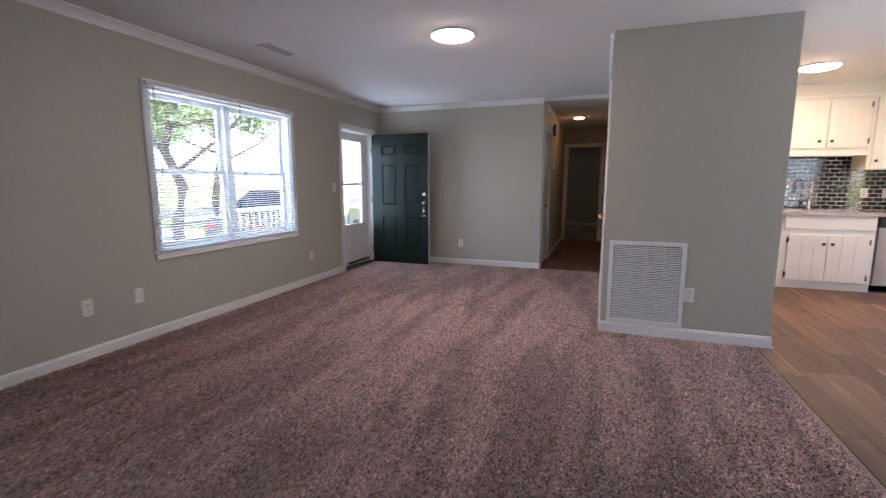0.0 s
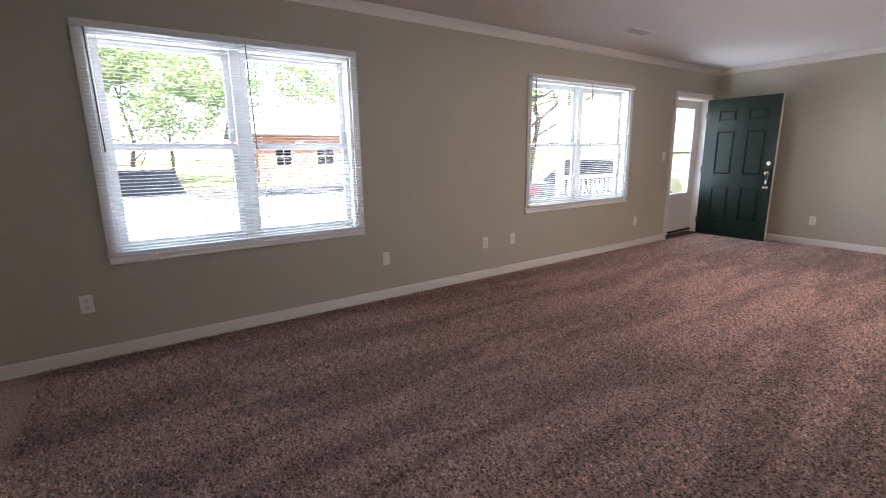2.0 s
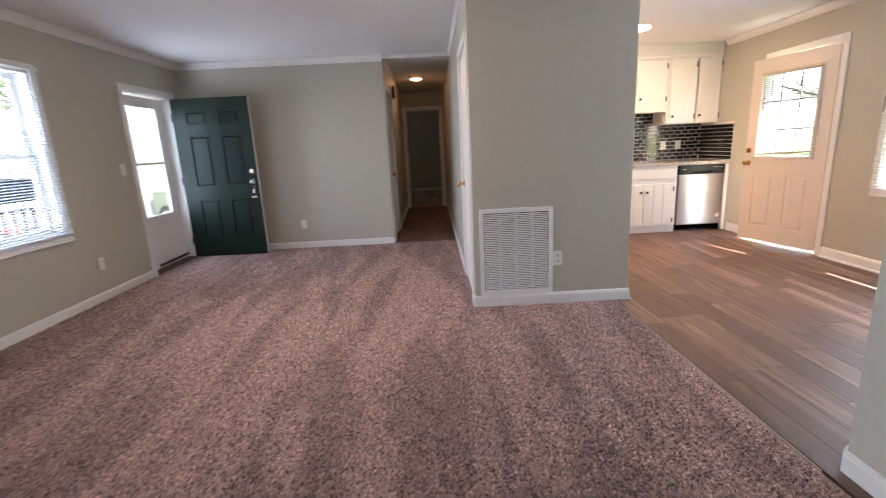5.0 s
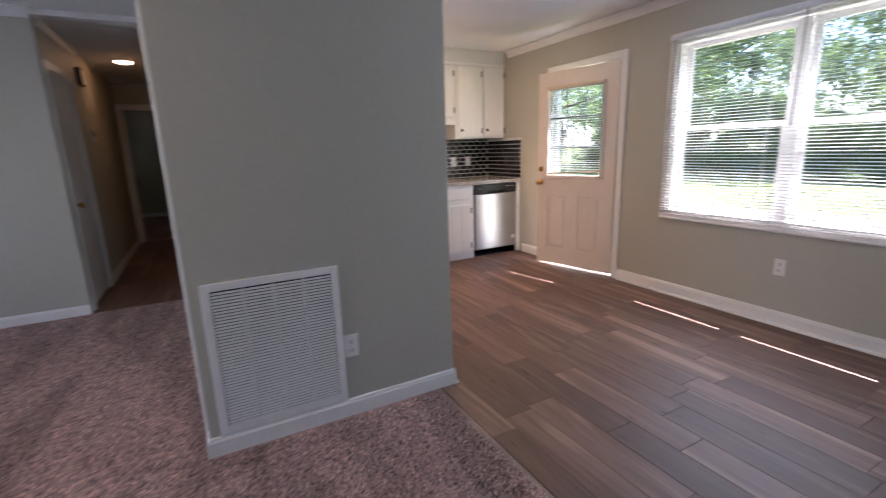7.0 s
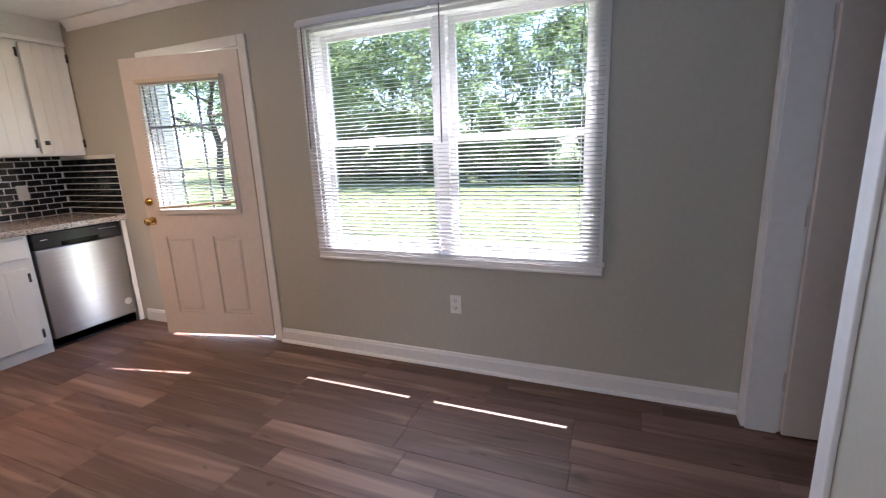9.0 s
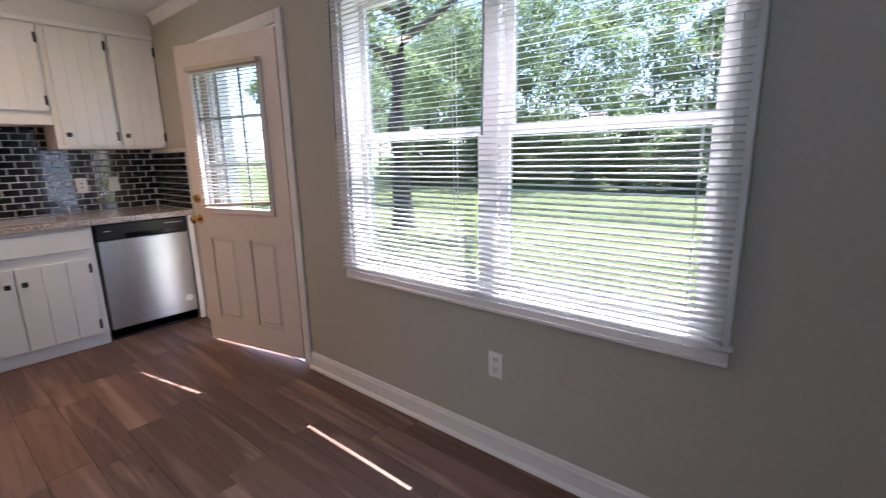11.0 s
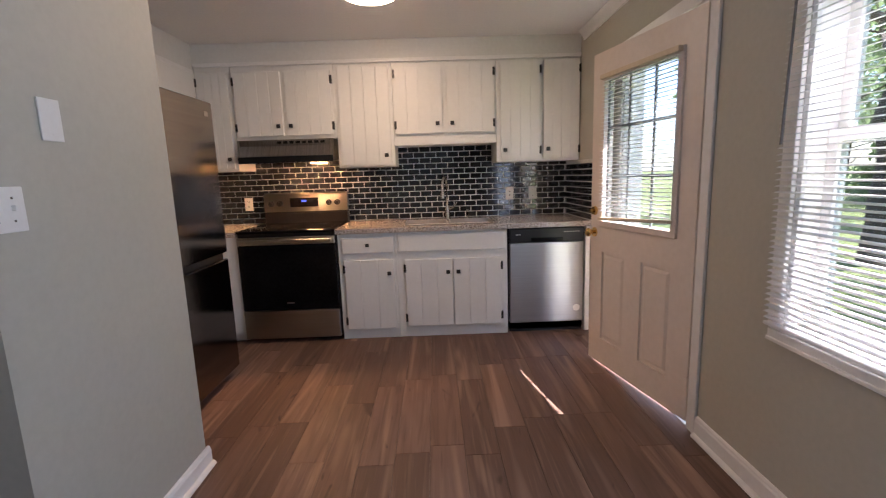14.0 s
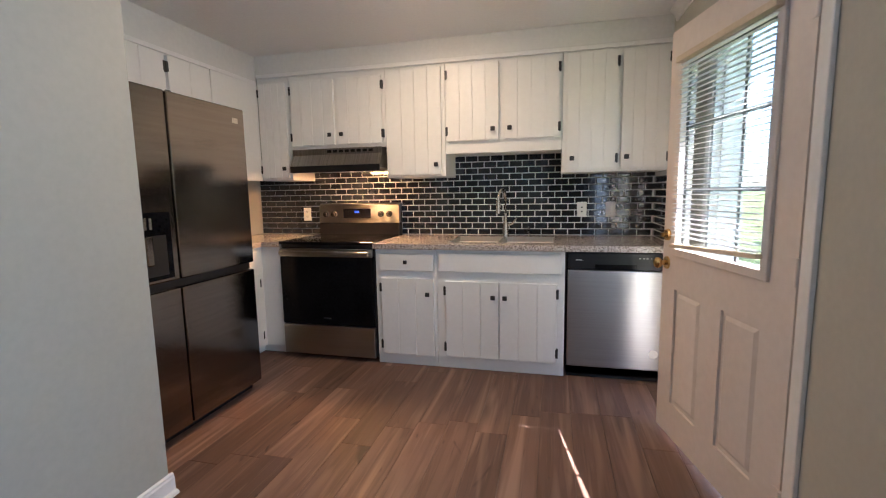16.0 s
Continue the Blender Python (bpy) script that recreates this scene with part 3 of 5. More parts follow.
def door_frame(name, axis, p0, p1, s, hole, label, c=0.06, sides=(1, 1)):
    """Jamb lining and casings of an opening; casings stand on both faces of the wall by sides."""
    u0, u1, z0, z1 = hole
    bm = bmesh.new()

    def b(pa, pb, ua, ub, za, zb, bev=0.0):
        bx(bm, *((pa, pb, ua, ub) if axis == "x" else (ua, ub, pa, pb)), za, zb, bev)
    b(p0, p1, u0, u0 + 0.018, 0, z1)
    b(p0, p1, u1 - 0.018, u1, 0, z1)
    b(p0, p1, u0 + 0.018, u1 - 0.018, z1 - 0.018, z1)
    for on, face, d in ((sides[0], p0, -0.016), (sides[1], p1, 0.016)):
        if on:
            b(face, face + d, u0 - c, u0 + 0.006, 0, z1 + c, 0.004)
            b(face, face + d, u1 - 0.006, u1 + c, 0, z1 + c, 0.004)
            b(face, face + d * 1.1, u0 + 0.006, u1 - 0.006, z1 - 0.006, z1 + c, 0.004)
    return struct(name, bm, TRIM, label, "door frame")


door_frame("door_frame_front", "x", FX - 0.16, FX, -1, FDOOR, "white casing and jambs of the front door")
door_frame("door_frame_back", "x", RX, RX + 0.12, 1, BDOOR, "white casing and jambs of the back door")
door_frame("door_frame_closet", "x", 0.0, 0.10, 1, (0.13, 0.90, 0, 2.0), "white closet door casing", sides=(1, 0))
door_frame("door_frame_hall", "x", HX - 0.10, HX, 1, (2.76, 3.52, 0, 2.0), "white hall door casing", sides=(0, 1))
door_frame("door_frame_bedroom", "y", 6.2, 6.3, 1, (-0.80, -0.09, 0, 2.0), "white bedroom door casing", sides=(1, 1))
door_frame("door_frame_utility", "y", SOUTH - 0.12, SOUTH, 1, (2.62, 3.43, 0, 2.0), "white utility doorway casing", 0.075, sides=(1, 1))
# Strips added to keep daylight from leaking through the hinge gap.
struct("door_stop", boxes((RX + 0.030, RX + 0.046, BDOOR[0] + 0.018, BDOOR[0] + 0.042, 0, BDOOR[3] - 0.018), (RX + 0.030, RX + 0.046, BDOOR[1] - 0.034, BDOOR[1] - 0.018, 0, BDOOR[3] - 0.018)), TRIM, "white stop strips added on the back door jamb to block light", "trim")
struct("front_threshold", boxes((FX - 0.16, FX + 0.01, FDOOR[0], FDOOR[1], -0.02, 0.02), bev=0.004), WOODD, "dark wooden front door threshold", "threshold")
struct("back_threshold", boxes((RX - 0.01, RX + 0.16, BDOOR[0], BDOOR[1], -0.02, 0.006), bev=0.002), STEEL, "metal back door threshold", "threshold")

# the storm door stands shut in the front opening
storm = thing("storm_door", (FX - 0.12, 1.945, 0.02), "white aluminium storm door with half-height glass", "door")
X0, X1 = FX - 0.14, FX - 0.105
part("frame", pierced("x", X0, X1, 1.52, 2.37, 0.022, 1.955, ((1.60, 2.21, 0.63, 1.84),)), TRIM, storm)
p = part("pane", boxes((FX - 0.124, FX - 0.120, 1.60, 2.21, 0.63, 1.84)), GLASS, storm)
p.visible_shadow = False
part("mid_rail", boxes((FX - 0.132, FX - 0.112, 1.60, 2.21, 1.205, 1.235), bev=0.003), TRIM, storm)
part("closer", rod(bmesh.new(), (FX - 0.09, 1.75, 0.06), (FX - 0.06, 2.30, 0.075), 0.014, 0.014, 10), BPLAST, storm, "dark pneumatic door closer")
part("latch", boxes((FX - 0.105, FX - 0.075, 1.55, 1.575, 0.94, 1.04), bev=0.006), BPLAST, storm)

# the back door stands ajar
bd = door_leaf("back_door", "cream half-glazed back door with mini blind, standing ajar", "", (RX + 0.006, 0.976), 102.5, 0.89, 2.005, 0.044, DOORW,
               [(0.15, 0.38, 0.20, 0.78), (0.53, 0.76, 0.20, 0.78)], (0.145, 0.765, 0.97, 1.84), 0.030)
p = part("pane", boxes((0.145, 0.765, -0.003, 0.003, 0.97, 1.84)), GLASS, bd, local=True)
p.visible_shadow = False
g = 0.025
rows = [(0.145 - g, 0.145 + 0.012, 0.97 - g, 1.84 + g), (0.765 - 0.012, 0.765 + g, 0.97 - g, 1.84 + g), (0.145, 0.765, 0.97 - g, 0.982), (0.145, 0.765, 1.828, 1.84 + g)]
part("glass_frame", boxes(*[(a, b, y - 0.014, y + 0.014, c, d) for a, b, c, d in rows for y in (-0.02, 0.02)], bev=0.004), DOORW, bd, local=True)
part("muntin", boxes(*[(0.145 + 0.62 * k / 3 - 0.009, 0.145 + 0.62 * k / 3 + 0.009, -0.012, -0.004, 0.98, 1.83) for k in (1, 2)], *[(0.15, 0.76, -0.012, -0.004, 0.97 + 0.87 * k / 3 - 0.009, 0.97 + 0.87 * k / 3 + 0.009) for k in (1, 2)]), TRIM, bd, local=True)
part("head_rail", boxes((0.125, 0.765, 0.028, 0.062, 1.835, 1.862), bev=0.003), TAN, bd, "tan blind head rail", local=True)
tiltrail = boxes((0.145, 0.765, 0.032, 0.058, 1.012, 1.030), bev=0.004)
for v in tiltrail.verts:
    v.co.z += (0.30 - v.co.x) * 0.055
part("bottom_rail", tiltrail, TAN, bd, "tan blind bottom rail", local=True)
me = slat_mesh(0.61, -0.12, "x")
for k in range(37):
    o = new("slat", me)
    o.parent = bd
    o.location = (0.448, 0.045, 1.046 + 0.0215 * k)
for z, r in ((0.93, 0.027), (1.04, 0.0)):
    if r:
        knob(bd, (0.845, 0.022, z - 0.03), 1, BRASS)
        knob(bd, (0.845, -0.022, z - 0.03), -1, BRASS)
    else:
        part("deadbolt", rod(rod(bmesh.new(), (0.845, 0.022, z), (0.845, 0.036, z), 0.030, 0.026, 20), (0.845, 0.036, z), (0.845, 0.056, z), 0.011, 0.011), BRASS, bd, smooth=True, local=True)
hinges(bd, 0.044, (0.22, 1.0, 1.80), DOORW, 1)

cl = door_leaf("closet_door", "white closet door, shut, with a brass knob", "", (0.02, 0.15), 90, 0.73, 1.975, 0.035, TRIM, [])
knob(cl, (0.665, 0.0175, 0.91), 1, BRASS)
hd = door_leaf("hall_door", "white hall door, shut, with a brass knob", "", (HX - 0.03, 3.50), -90, 0.72, 1.975, 0.035, TRIM, [])
knob(hd, (0.66, 0.0175, 0.91), 1, BRASS)
bedd = door_leaf("bedroom_door", "white bedroom door standing open", "", (-0.79, 6.33), 96, 0.66, 1.975, 0.035, TRIM, [])
knob(bedd, (0.60, -0.0175, 0.91), -1, BRASS)
ut = door_leaf("utility_door", "cream utility door standing open into the next room", "", (3.405, SOUTH - 0.135), -88, 0.77, 1.975, 0.035, DOORW, [])
knob(ut, (0.71, -0.0175, 0.95), -1, BRASS)
hinges(ut, 0.035, (0.25, 1.0, 1.75), DOORW, 1)

# ---- lamps ----
def disc_lamp(name, at, r, material, label):
    x, y, z = at
    e = thing(name, (x, y, z), label, "ceiling light")
    bm = rod(bmesh.new(), (x, y, z - 0.012), (x, y, z), r + 0.012, r + 0.004, 48)
    part("rim", bm, TRIM, e, smooth=True)
    bm = bmesh.new()
    bmesh.ops.create_uvsphere(bm, u_segments=40, v_segments=12, radius=1, matrix=Matrix.Translation((x, y, z - 0.010)) @ Matrix.Diagonal((r, r, 0.028, 1)))
    bmesh.ops.delete(bm, geom=[v for v in bm.verts if v.co.z > z - 0.0095], context="VERTS")
    part("diffuser", bm, material, e, "glowing white diffuser", smooth=True)
    return e


disc_lamp("ceiling_light", (-1.21, -0.34, H), 0.165, LEDW, "round white flush ceiling light, switched on")
disc_lamp("ceiling_light", (1.96, 1.82, H), 0.165, LEDK, "round white flush kitchen ceiling light, switched on")
disc_lamp("ceiling_light", (-0.48, 4.38, H - 0.045), 0.085, LEDH, "small warm hall ceiling light, switched on")

# ---- air grilles ----
gr = thing("return_air_grille", (0.33, -0.001, 0.08), "white metal return air grille set in the partition", "grille")
GX0, GX1, GZ0, GZ1 = 0.045, 0.612, 0.088, 0.775
fr = 0.034
part("frame", boxes((GX0, GX0 + fr, -0.012, 0, GZ0, GZ1), (GX1 - fr, GX1, -0.012, 0, GZ0, GZ1), (GX0 + fr, GX1 - fr, -0.012, 0, GZ0, GZ0 + fr), (GX0 + fr, GX1 - fr, -0.012, 0, GZ1 - fr, GZ1), bev=0.003), TRIM, gr)
# Flat black sheet on the wall; its colour stands in for the duct's shade.
part("backing", boxes((GX0 + fr, GX1 - fr, -0.0016, -0.0004, GZ0 + fr, GZ1 - fr)), BPLAST, gr, "black sheet standing in for the shade behind the louvres")
cols = 4
cw = (GX1 - GX0 - 2 * fr) / cols
bm = bmesh.new()
bx(bm, -cw / 2 + 0.003, cw / 2 - 0.003, -0.0100, -0.0085, -0.0068, 0.0016)
for v in bm.verts:
    if v.co.z > 0:
        v.co.y += 0.0055
louvre = mesh_of(bm, TRIM)
for k in range(cols):
    for r in range(44):
        piece("louvre", louvre, gr, (GX0 + fr + cw * (k + 0.5), -0.001, GZ0 + fr + 0.0095 + r * (GZ1 - GZ0 - 2 * fr - 0.004) / 44))
for k in range(1, cols):
    part("bar", boxes((GX0 + fr + cw * k - 0.0035, GX0 + fr + cw * k + 0.0035, -0.0105, -0.001, GZ0 + fr, GZ1 - fr)), TRIM, gr)

cv = thing("ceiling_vent", (-2.78, -0.47, H), "white metal supply vent in the ceiling", "vent")
part("frame", boxes((-2.86, -2.84, -0.65, -0.29, H - 0.010, H), (-2.72, -2.70, -0.65, -0.29, H - 0.010, H), (-2.84, -2.72, -0.65, -0.63, H - 0.010, H), (-2.84, -2.72, -0.31, -0.29, H - 0.010, H), bev=0.002), TRIM, cv)
# No opening here: black sheet paints the shade seen between the slats.
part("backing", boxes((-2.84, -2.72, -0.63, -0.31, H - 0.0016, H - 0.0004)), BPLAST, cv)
sl = mesh_of(boxes((-0.06, 0.06, -0.004, 0.004, -0.007, -0.004)), TRIM)
for k in range(16):
    piece("slat", sl, cv, (-2.78, -0.62 + 0.02 * k, H - 0.001))


# ---- plates ----
def plate(name, at, axis, s, label, kind="outlet", w=0.070, h=0.115):
    """A wall plate at a place on a wall whose room side looks along s times axis."""
    x, y, z = at
    e = thing(name, at, label, "switch" if kind in ("switch", "switch2") else "outlet", "wall plates")

    def q(bm, u0, u1, d0, d1, z0, z1, bev=0.0):
        if axis == "x":
            bx(bm, x + s * d0, x + s * d1, y + u0, y + u1, z + z0, z + z1, bev)
        else:
            bx(bm, x + u0, x + u1, y + s * d0, y + s * d1, z + z0, z + z1, bev)
        return bm
    part("cover", q(bmesh.new(), -w / 2, w / 2, 0, 0.006, -h / 2, h / 2, 0.0025), PLATE, e)
    if kind == "outlet":
        for dz in (-0.022, 0.022):
            so = part("socket", q(bmesh.new(), -0.017, 0.017, 0.005, 0.0075, dz - 0.014, dz + 0.014, 0.002), PLATE, e)
            for du in (-0.006, 0.006):
                part("slot", q(bmesh.new(), du - 0.0018, du + 0.0018, 0.0070, 0.0079, dz - 0.002, dz + 0.009), BPLAST, so)
            part("ground_slot", q(bmesh.new(), -0.0025, 0.0025, 0.0070, 0.0079, dz - 0.010, dz - 0.005), BPLAST, so)
    elif kind == "gfi":
        so = part("socket", q(bmesh.new(), -0.017, 0.017, 0.005, 0.008, -0.034, 0.034, 0.002), PLATE, e)
        for dz in (0.017, -0.017):
            part("outlet_face", q(bmesh.new(), -0.006, 0.006, 0.0075, 0.0088, dz - 0.005, dz + 0.005), BPLAST, so)
    elif kind in ("switch", "switch2"):
        for du in ((0,) if kind == "switch" else (-0.023, 0.023)):
            part("toggle", q(bmesh.new(), du - 0.005, du + 0.005, 0.005, 0.018, -0.004, 0.012, 0.002), PLATE, e)
            for dz in (0.030, -0.030):
                part("screw", q(bmesh.new(), du - 0.003, du + 0.003, 0.005, 0.0068, dz - 0.003, dz + 0.003), NICKEL, e)
    else:
        for dz in (0.040, -0.040):
            part("screw", q(bmesh.new(), -0.003, 0.003, 0.005, 0.0068, dz - 0.003, dz + 0.003), PLATE, e)
    return e


for y, z, kd in ((-5.05, 0.375, "outlet"), (-2.97, 0.365, "blank"), (-1.85, 0.368, "outlet"), (-1.475, 0.368, "blank"), (0.74, 0.345, "outlet")):
    plate("wall_outlet", (FX, y, z), "x", 1, "white wall plate low on the greige window wall", kd)
plate("light_switch", (FX, 1.30, 1.18), "x", 1, "white light switch beside the front door", "switch")
plate("wall_outlet", (-2.05, FY, 0.325), "y", -1, "white outlet on the far living room wall")
plate("wall_outlet", (0.650, 0.0, 0.365), "y", -1, "white outlet beside the return air grille")
plate("light_switch", (1.21, 0.065, 1.245), "x", 1, "white double light switch on the partition", "switch2", 0.118, 0.118)
plate("blank_plate", (1.21, 0.255, 1.49), "x", 1, "white blank plate above the light switch", "blank", 0.075, 0.12)
plate("wall_outlet", (RX, -0.47, 0.415), "x", -1, "white outlet under the dining window")
plate("wall_outlet", (3.015, KY - 0.010, 1.115), "y", -1, "white outlet on the dark tile backsplash", "gfi", 0.075, 0.12)
plate("light_switch", (3.23, KY - 0.010, 1.115), "y", -1, "white switch on the dark tile backsplash", "switch", 0.075, 0.12)
plate("wall_outlet", (0.585, KY - 0.010, 1.09), "y", -1, "white outlet beside the range", "outlet", 0.075, 0.12)

ch = thing("door_chime", (HX, 3.95, 2.02), "brown framed door chime high on the hall wall", "door chime")
part("box", boxes((HX, HX + 0.04, 3.86, 4.04, 2.02, 2.19), bev=0.005), WOODD, ch)
part("grille", boxes((HX + 0.04, HX + 0.044, 3.89, 4.01, 2.04, 2.17)), PLATE, ch)
th = thing("thermostat", (HX, 4.08, 1.47), "small dark thermostat on the hall wall", "thermostat")
part("body", boxes((HX, HX + 0.025, 4.02, 4.12, 1.47, 1.60), bev=0.006), PLATE, th)
part("screen", boxes((HX + 0.025, HX + 0.028, 4.035, 4.105, 1.52, 1.585)), BPLAST, th)

# ---- kitchen cabinets ----
UY, BY = 2.757, 2.422
STRETCH = True


def board_door(parent, axis, face, s, u0, u1, z0, z1, boards=4, knob_at=None, hinge_side=-1, name="door", groove=0.0035):
    """A door of upright boards in front of the plane face, with knob and strap hinges; s: the way into the room."""
    bm = bmesh.new()

    def q(b, ua, ub, d0, d1, za, zb, bev=0.0):
        bx(b, *((ua, ub, face + s * d0, face + s * d1) if axis == "y" else (face + s * d0, face + s * d1, ua, ub)), za, zb, bev)
        return b
    w = (u1 - u0) / boards
    q(bm, u0 + 0.002, u1 - 0.002, 0.001, 0.014, z0 + 0.002, z1 - 0.002)
    d = part(name, bm, CAB, parent)
    for k in range(boards):
        part("board", q(bmesh.new(), u0 + k * w + 0.0004, u0 + (k + 1) * w - 0.0004, 0.013, 0.027, z0, z1, groove), CAB, d)
    if knob_at:
        u, z = knob_at
        kb = bmesh.new()
        q(kb, u - 0.006, u + 0.006, 0.026, 0.038, z - 0.006, z + 0.006)
        q(kb, u - 0.0155, u + 0.0155, 0.036, 0.049, z - 0.0155, z + 0.0155, 0.004)
        part("knob", kb, BLACK, d, "square black iron knob")
    if hinge_side:
        u = u0 - 0.002 if hinge_side < 0 else u1 + 0.002
        for z in (z0 + 0.07, z1 - 0.07):
            hb = bmesh.new()
            q(hb, u - 0.010, u + 0.010, 0.0, 0.0275, z - 0.032, z + 0.032, 0.003)
            part("hinge", hb, BLACK, d, "black iron hinge")
    return d


def upper(x0, x1, z0, z1, doors, label, valance=None):
    e = thing("wall_cabinet", ((x0 + x1) / 2, KY, z0), label, "cabinet", "white kitchen wall cabinets")
    part("body", boxes((x0, x1, UY, KY - 0.002, z0, 2.20), bev=0.002), CAB, e)
    for u0, u1, a, b, kx, hs in doors:
        board_door(e, "y", UY, -1, u0, u1, a, b, 4, (kx, a + 0.075), hs, groove=0.0035 if x0 < 1.9 else 0.001)
    if valance:
        part("valance", boxes((x0, x1, UY - 0.001, UY + 0.019, valance, z0)), CAB, e)
    return e


upper(0.393, 0.676, 1.37, 2.2, [(0.41, 0.655, 1.39, 2.14, 0.625, -1)], "white board-front wall cabinet with one door beside the fridge")
upper(0.678, 1.498, 1.61, 2.2, [(0.70, 1.075, 1.64, 2.14, 1.04, -1), (1.105, 1.475, 1.64, 2.14, 1.14, 1)], "white board-front wall cabinet with two doors over the hood")
upper(1.500, 1.966, 1.37, 2.2, [(1.53, 1.94, 1.385, 2.165, 1.90, 0)], "white board-front wall cabinet with one tall door")
upper(1.968, 2.806, 1.60, 2.2, [(1.985, 2.365, 1.625, 2.165, 2.325, -1), (2.405, 2.785, 1.625, 2.165, 2.445, 1)], "white board-front wall cabinet over the sink", 1.535)
upper(2.808, 3.497, 1.375, 2.2, [(2.84, 3.165, 1.395, 2.17, 2.875, 1), (3.195, 3.485, 1.395, 2.17, 3.23, 1)], "white board-front wall cabinet with two doors by the back door")
struct("soffit", boxes((0.10, 3.498, 2.744, KY, 2.202, H), (0.10, 0.39, 0.82, 2.744, 2.15, H)), mat("soffit_paint", (0.68, 0.675, 0.64), 0.5, alt=(0.63, 0.625, 0.59), s1=1, s2=40, bump=0.05), "painted soffit over the wall cabinets", "soffit")
struct("cabinet_trim", boxes((0.40, 3.498, 2.732, 2.744, 2.185, 2.215), (0.392, 0.402, 0.90, 2.732, 2.135, 2.165), bev=0.003), TRIM, "thin white trim under the soffit", "trim")

of = thing("wall_cabinet", (0.25, 1.75, 1.79), "white wall cabinet over the fridge with three doors", "cabinet", "white kitchen wall cabinets")
part("body", boxes((0.102, 0.39, 0.825, 2.755, 1.79, 2.15), bev=0.002), CAB, of)
for u0, u1, hs, kx in ((1.05, 1.42, -1, 1.38), (1.45, 1.80, 1, 1.49), (1.83, 2.19, -1, 2.15)):
    board_door(of, "x", 0.39, 1, u0, u1, 1.81, 2.125, 2, (kx, 1.845), hs)
part("filler", boxes((0.392, 0.40, 2.22, 2.74, 1.37, 2.14)), CAB, of)

hood = thing("range_hood", (1.09, UY, 1.44), "dark stainless under-cabinet range hood, lamp on", "range hood")
bm = bmesh.new()
prism(bm, [(KY - 0.012, 1.608), (UY - 0.05, 1.608), (UY - 0.05, 1.560), (UY - 0.10, 1.478), (UY - 0.10, 1.445), (KY - 0.012, 1.445)], "x", 0.715, 1.475)
part("body", bm, mat("hood_steel", (0.42, 0.39, 0.35), 0.28, 1.0, alt=(0.26, 0.24, 0.22), stretch=(30, 1, 1)), hood)
part("front_strip", boxes((0.715, 1.475, UY - 0.104, UY - 0.0995, 1.424, 1.474)), BPLAST, hood)
part("vent_slots", boxes(*[(1.02 + 0.05 * k, 1.055 + 0.05 * k, UY - 0.0535, UY - 0.0495, 1.575, 1.595) for k in range(8)]), BPLAST, hood)
part("lamp_lens", boxes((1.10, 1.24, UY - 0.03, UY + 0.09, 1.438, 1.4452), bev=0.002), LEDR, hood, "warm glowing hood lamp")
part("filter", boxes((0.76, 1.06, UY - 0.06, UY + 0.22, 1.440, 1.4452)), STEEL, hood)


def base_unit(x0, x1, label):
    e = thing("base_cabinet", ((x0 + x1) / 2, KY, 0), label, "cabinet", "white kitchen base cabinets")
    part("body", boxes((x0, x1, BY, KY - 0.002, 0.07, 0.868), (x0, x1, BY + 0.02, BY + 0.05, 0.0, 0.07)), CAB, e)
    part("kick_board", boxes((x0, x1, BY + 0.004, BY + 0.02, 0.0, 0.07), bev=0.002), CAB, e)
    return e


def slab_front(parent, name, x0, x1, z0, z1, knob_at=None):
    d = part(name, boxes((x0, x1, BY - 0.020, BY - 0.002, z0, z1), bev=0.004), CAB, parent)
    if knob_at:
        u, z = knob_at
        part("knob", bx(bx(bmesh.new(), u - 0.006, u + 0.006, BY - 0.034, BY - 0.019, z - 0.006, z + 0.006), u - 0.014, u + 0.014, BY - 0.044, BY - 0.032, z - 0.014, z + 0.014, 0.004), BLACK, d, "square black iron knob")


b1 = base_unit(1.512, 1.966, "white base cabinet with one drawer over a board door")
slab_front(b1, "drawer", 1.545, 1.945, 0.71, 0.835, (1.745, 0.775))
board_door(b1, "y", BY, -1, 1.555, 1.945, 0.085, 0.655, 3, (1.905, 0.545), -1)
b2 = base_unit(1.968, 2.835, "white sink base cabinet with two board doors")
slab_front(b2, "false_drawer", 1.985, 2.81, 0.71, 0.845)
board_door(b2, "y", BY, -1, 2.03, 2.402, 0.095, 0.645, 3, (2.365, 0.54), -1)
board_door(b2, "y", BY, -1, 2.408, 2.785, 0.095, 0.645, 3, (2.445, 0.54), 1)
b3 = thing("base_cabinet", (0.35, 2.3, 0), "white corner base cabinet between fridge and range", "cabinet", "white kitchen base cabinets")
part("body", boxes((0.102, 0.735, BY + 0.01, KY - 0.002, 0.07, 0.868), (0.102, 0.56, 1.87, BY + 0.01, 0.07, 0.868), (0.102, 0.73, BY + 0.06, KY - 0.01, 0, 0.07), (0.102, 0.50, 1.88, BY + 0.06, 0, 0.07)), CAB, b3)
board_door(b3, "x", 0.56, 1, 1.91, 2.36, 0.10, 0.66, 3, (1.95, 0.55), 1)
part("drawer", boxes((0.562, 0.580, 1.91, 2.36, 0.71, 0.84), bev=0.004), CAB, b3)
ep = thing("end_panel", (3.475, 2.7, 0), "white end panel beside the dishwasher", "panel")
part("board", boxes((3.452, 3.49, BY - 0.005, KY - 0.002, 0, 0.868), bev=0.003), CAB, ep)

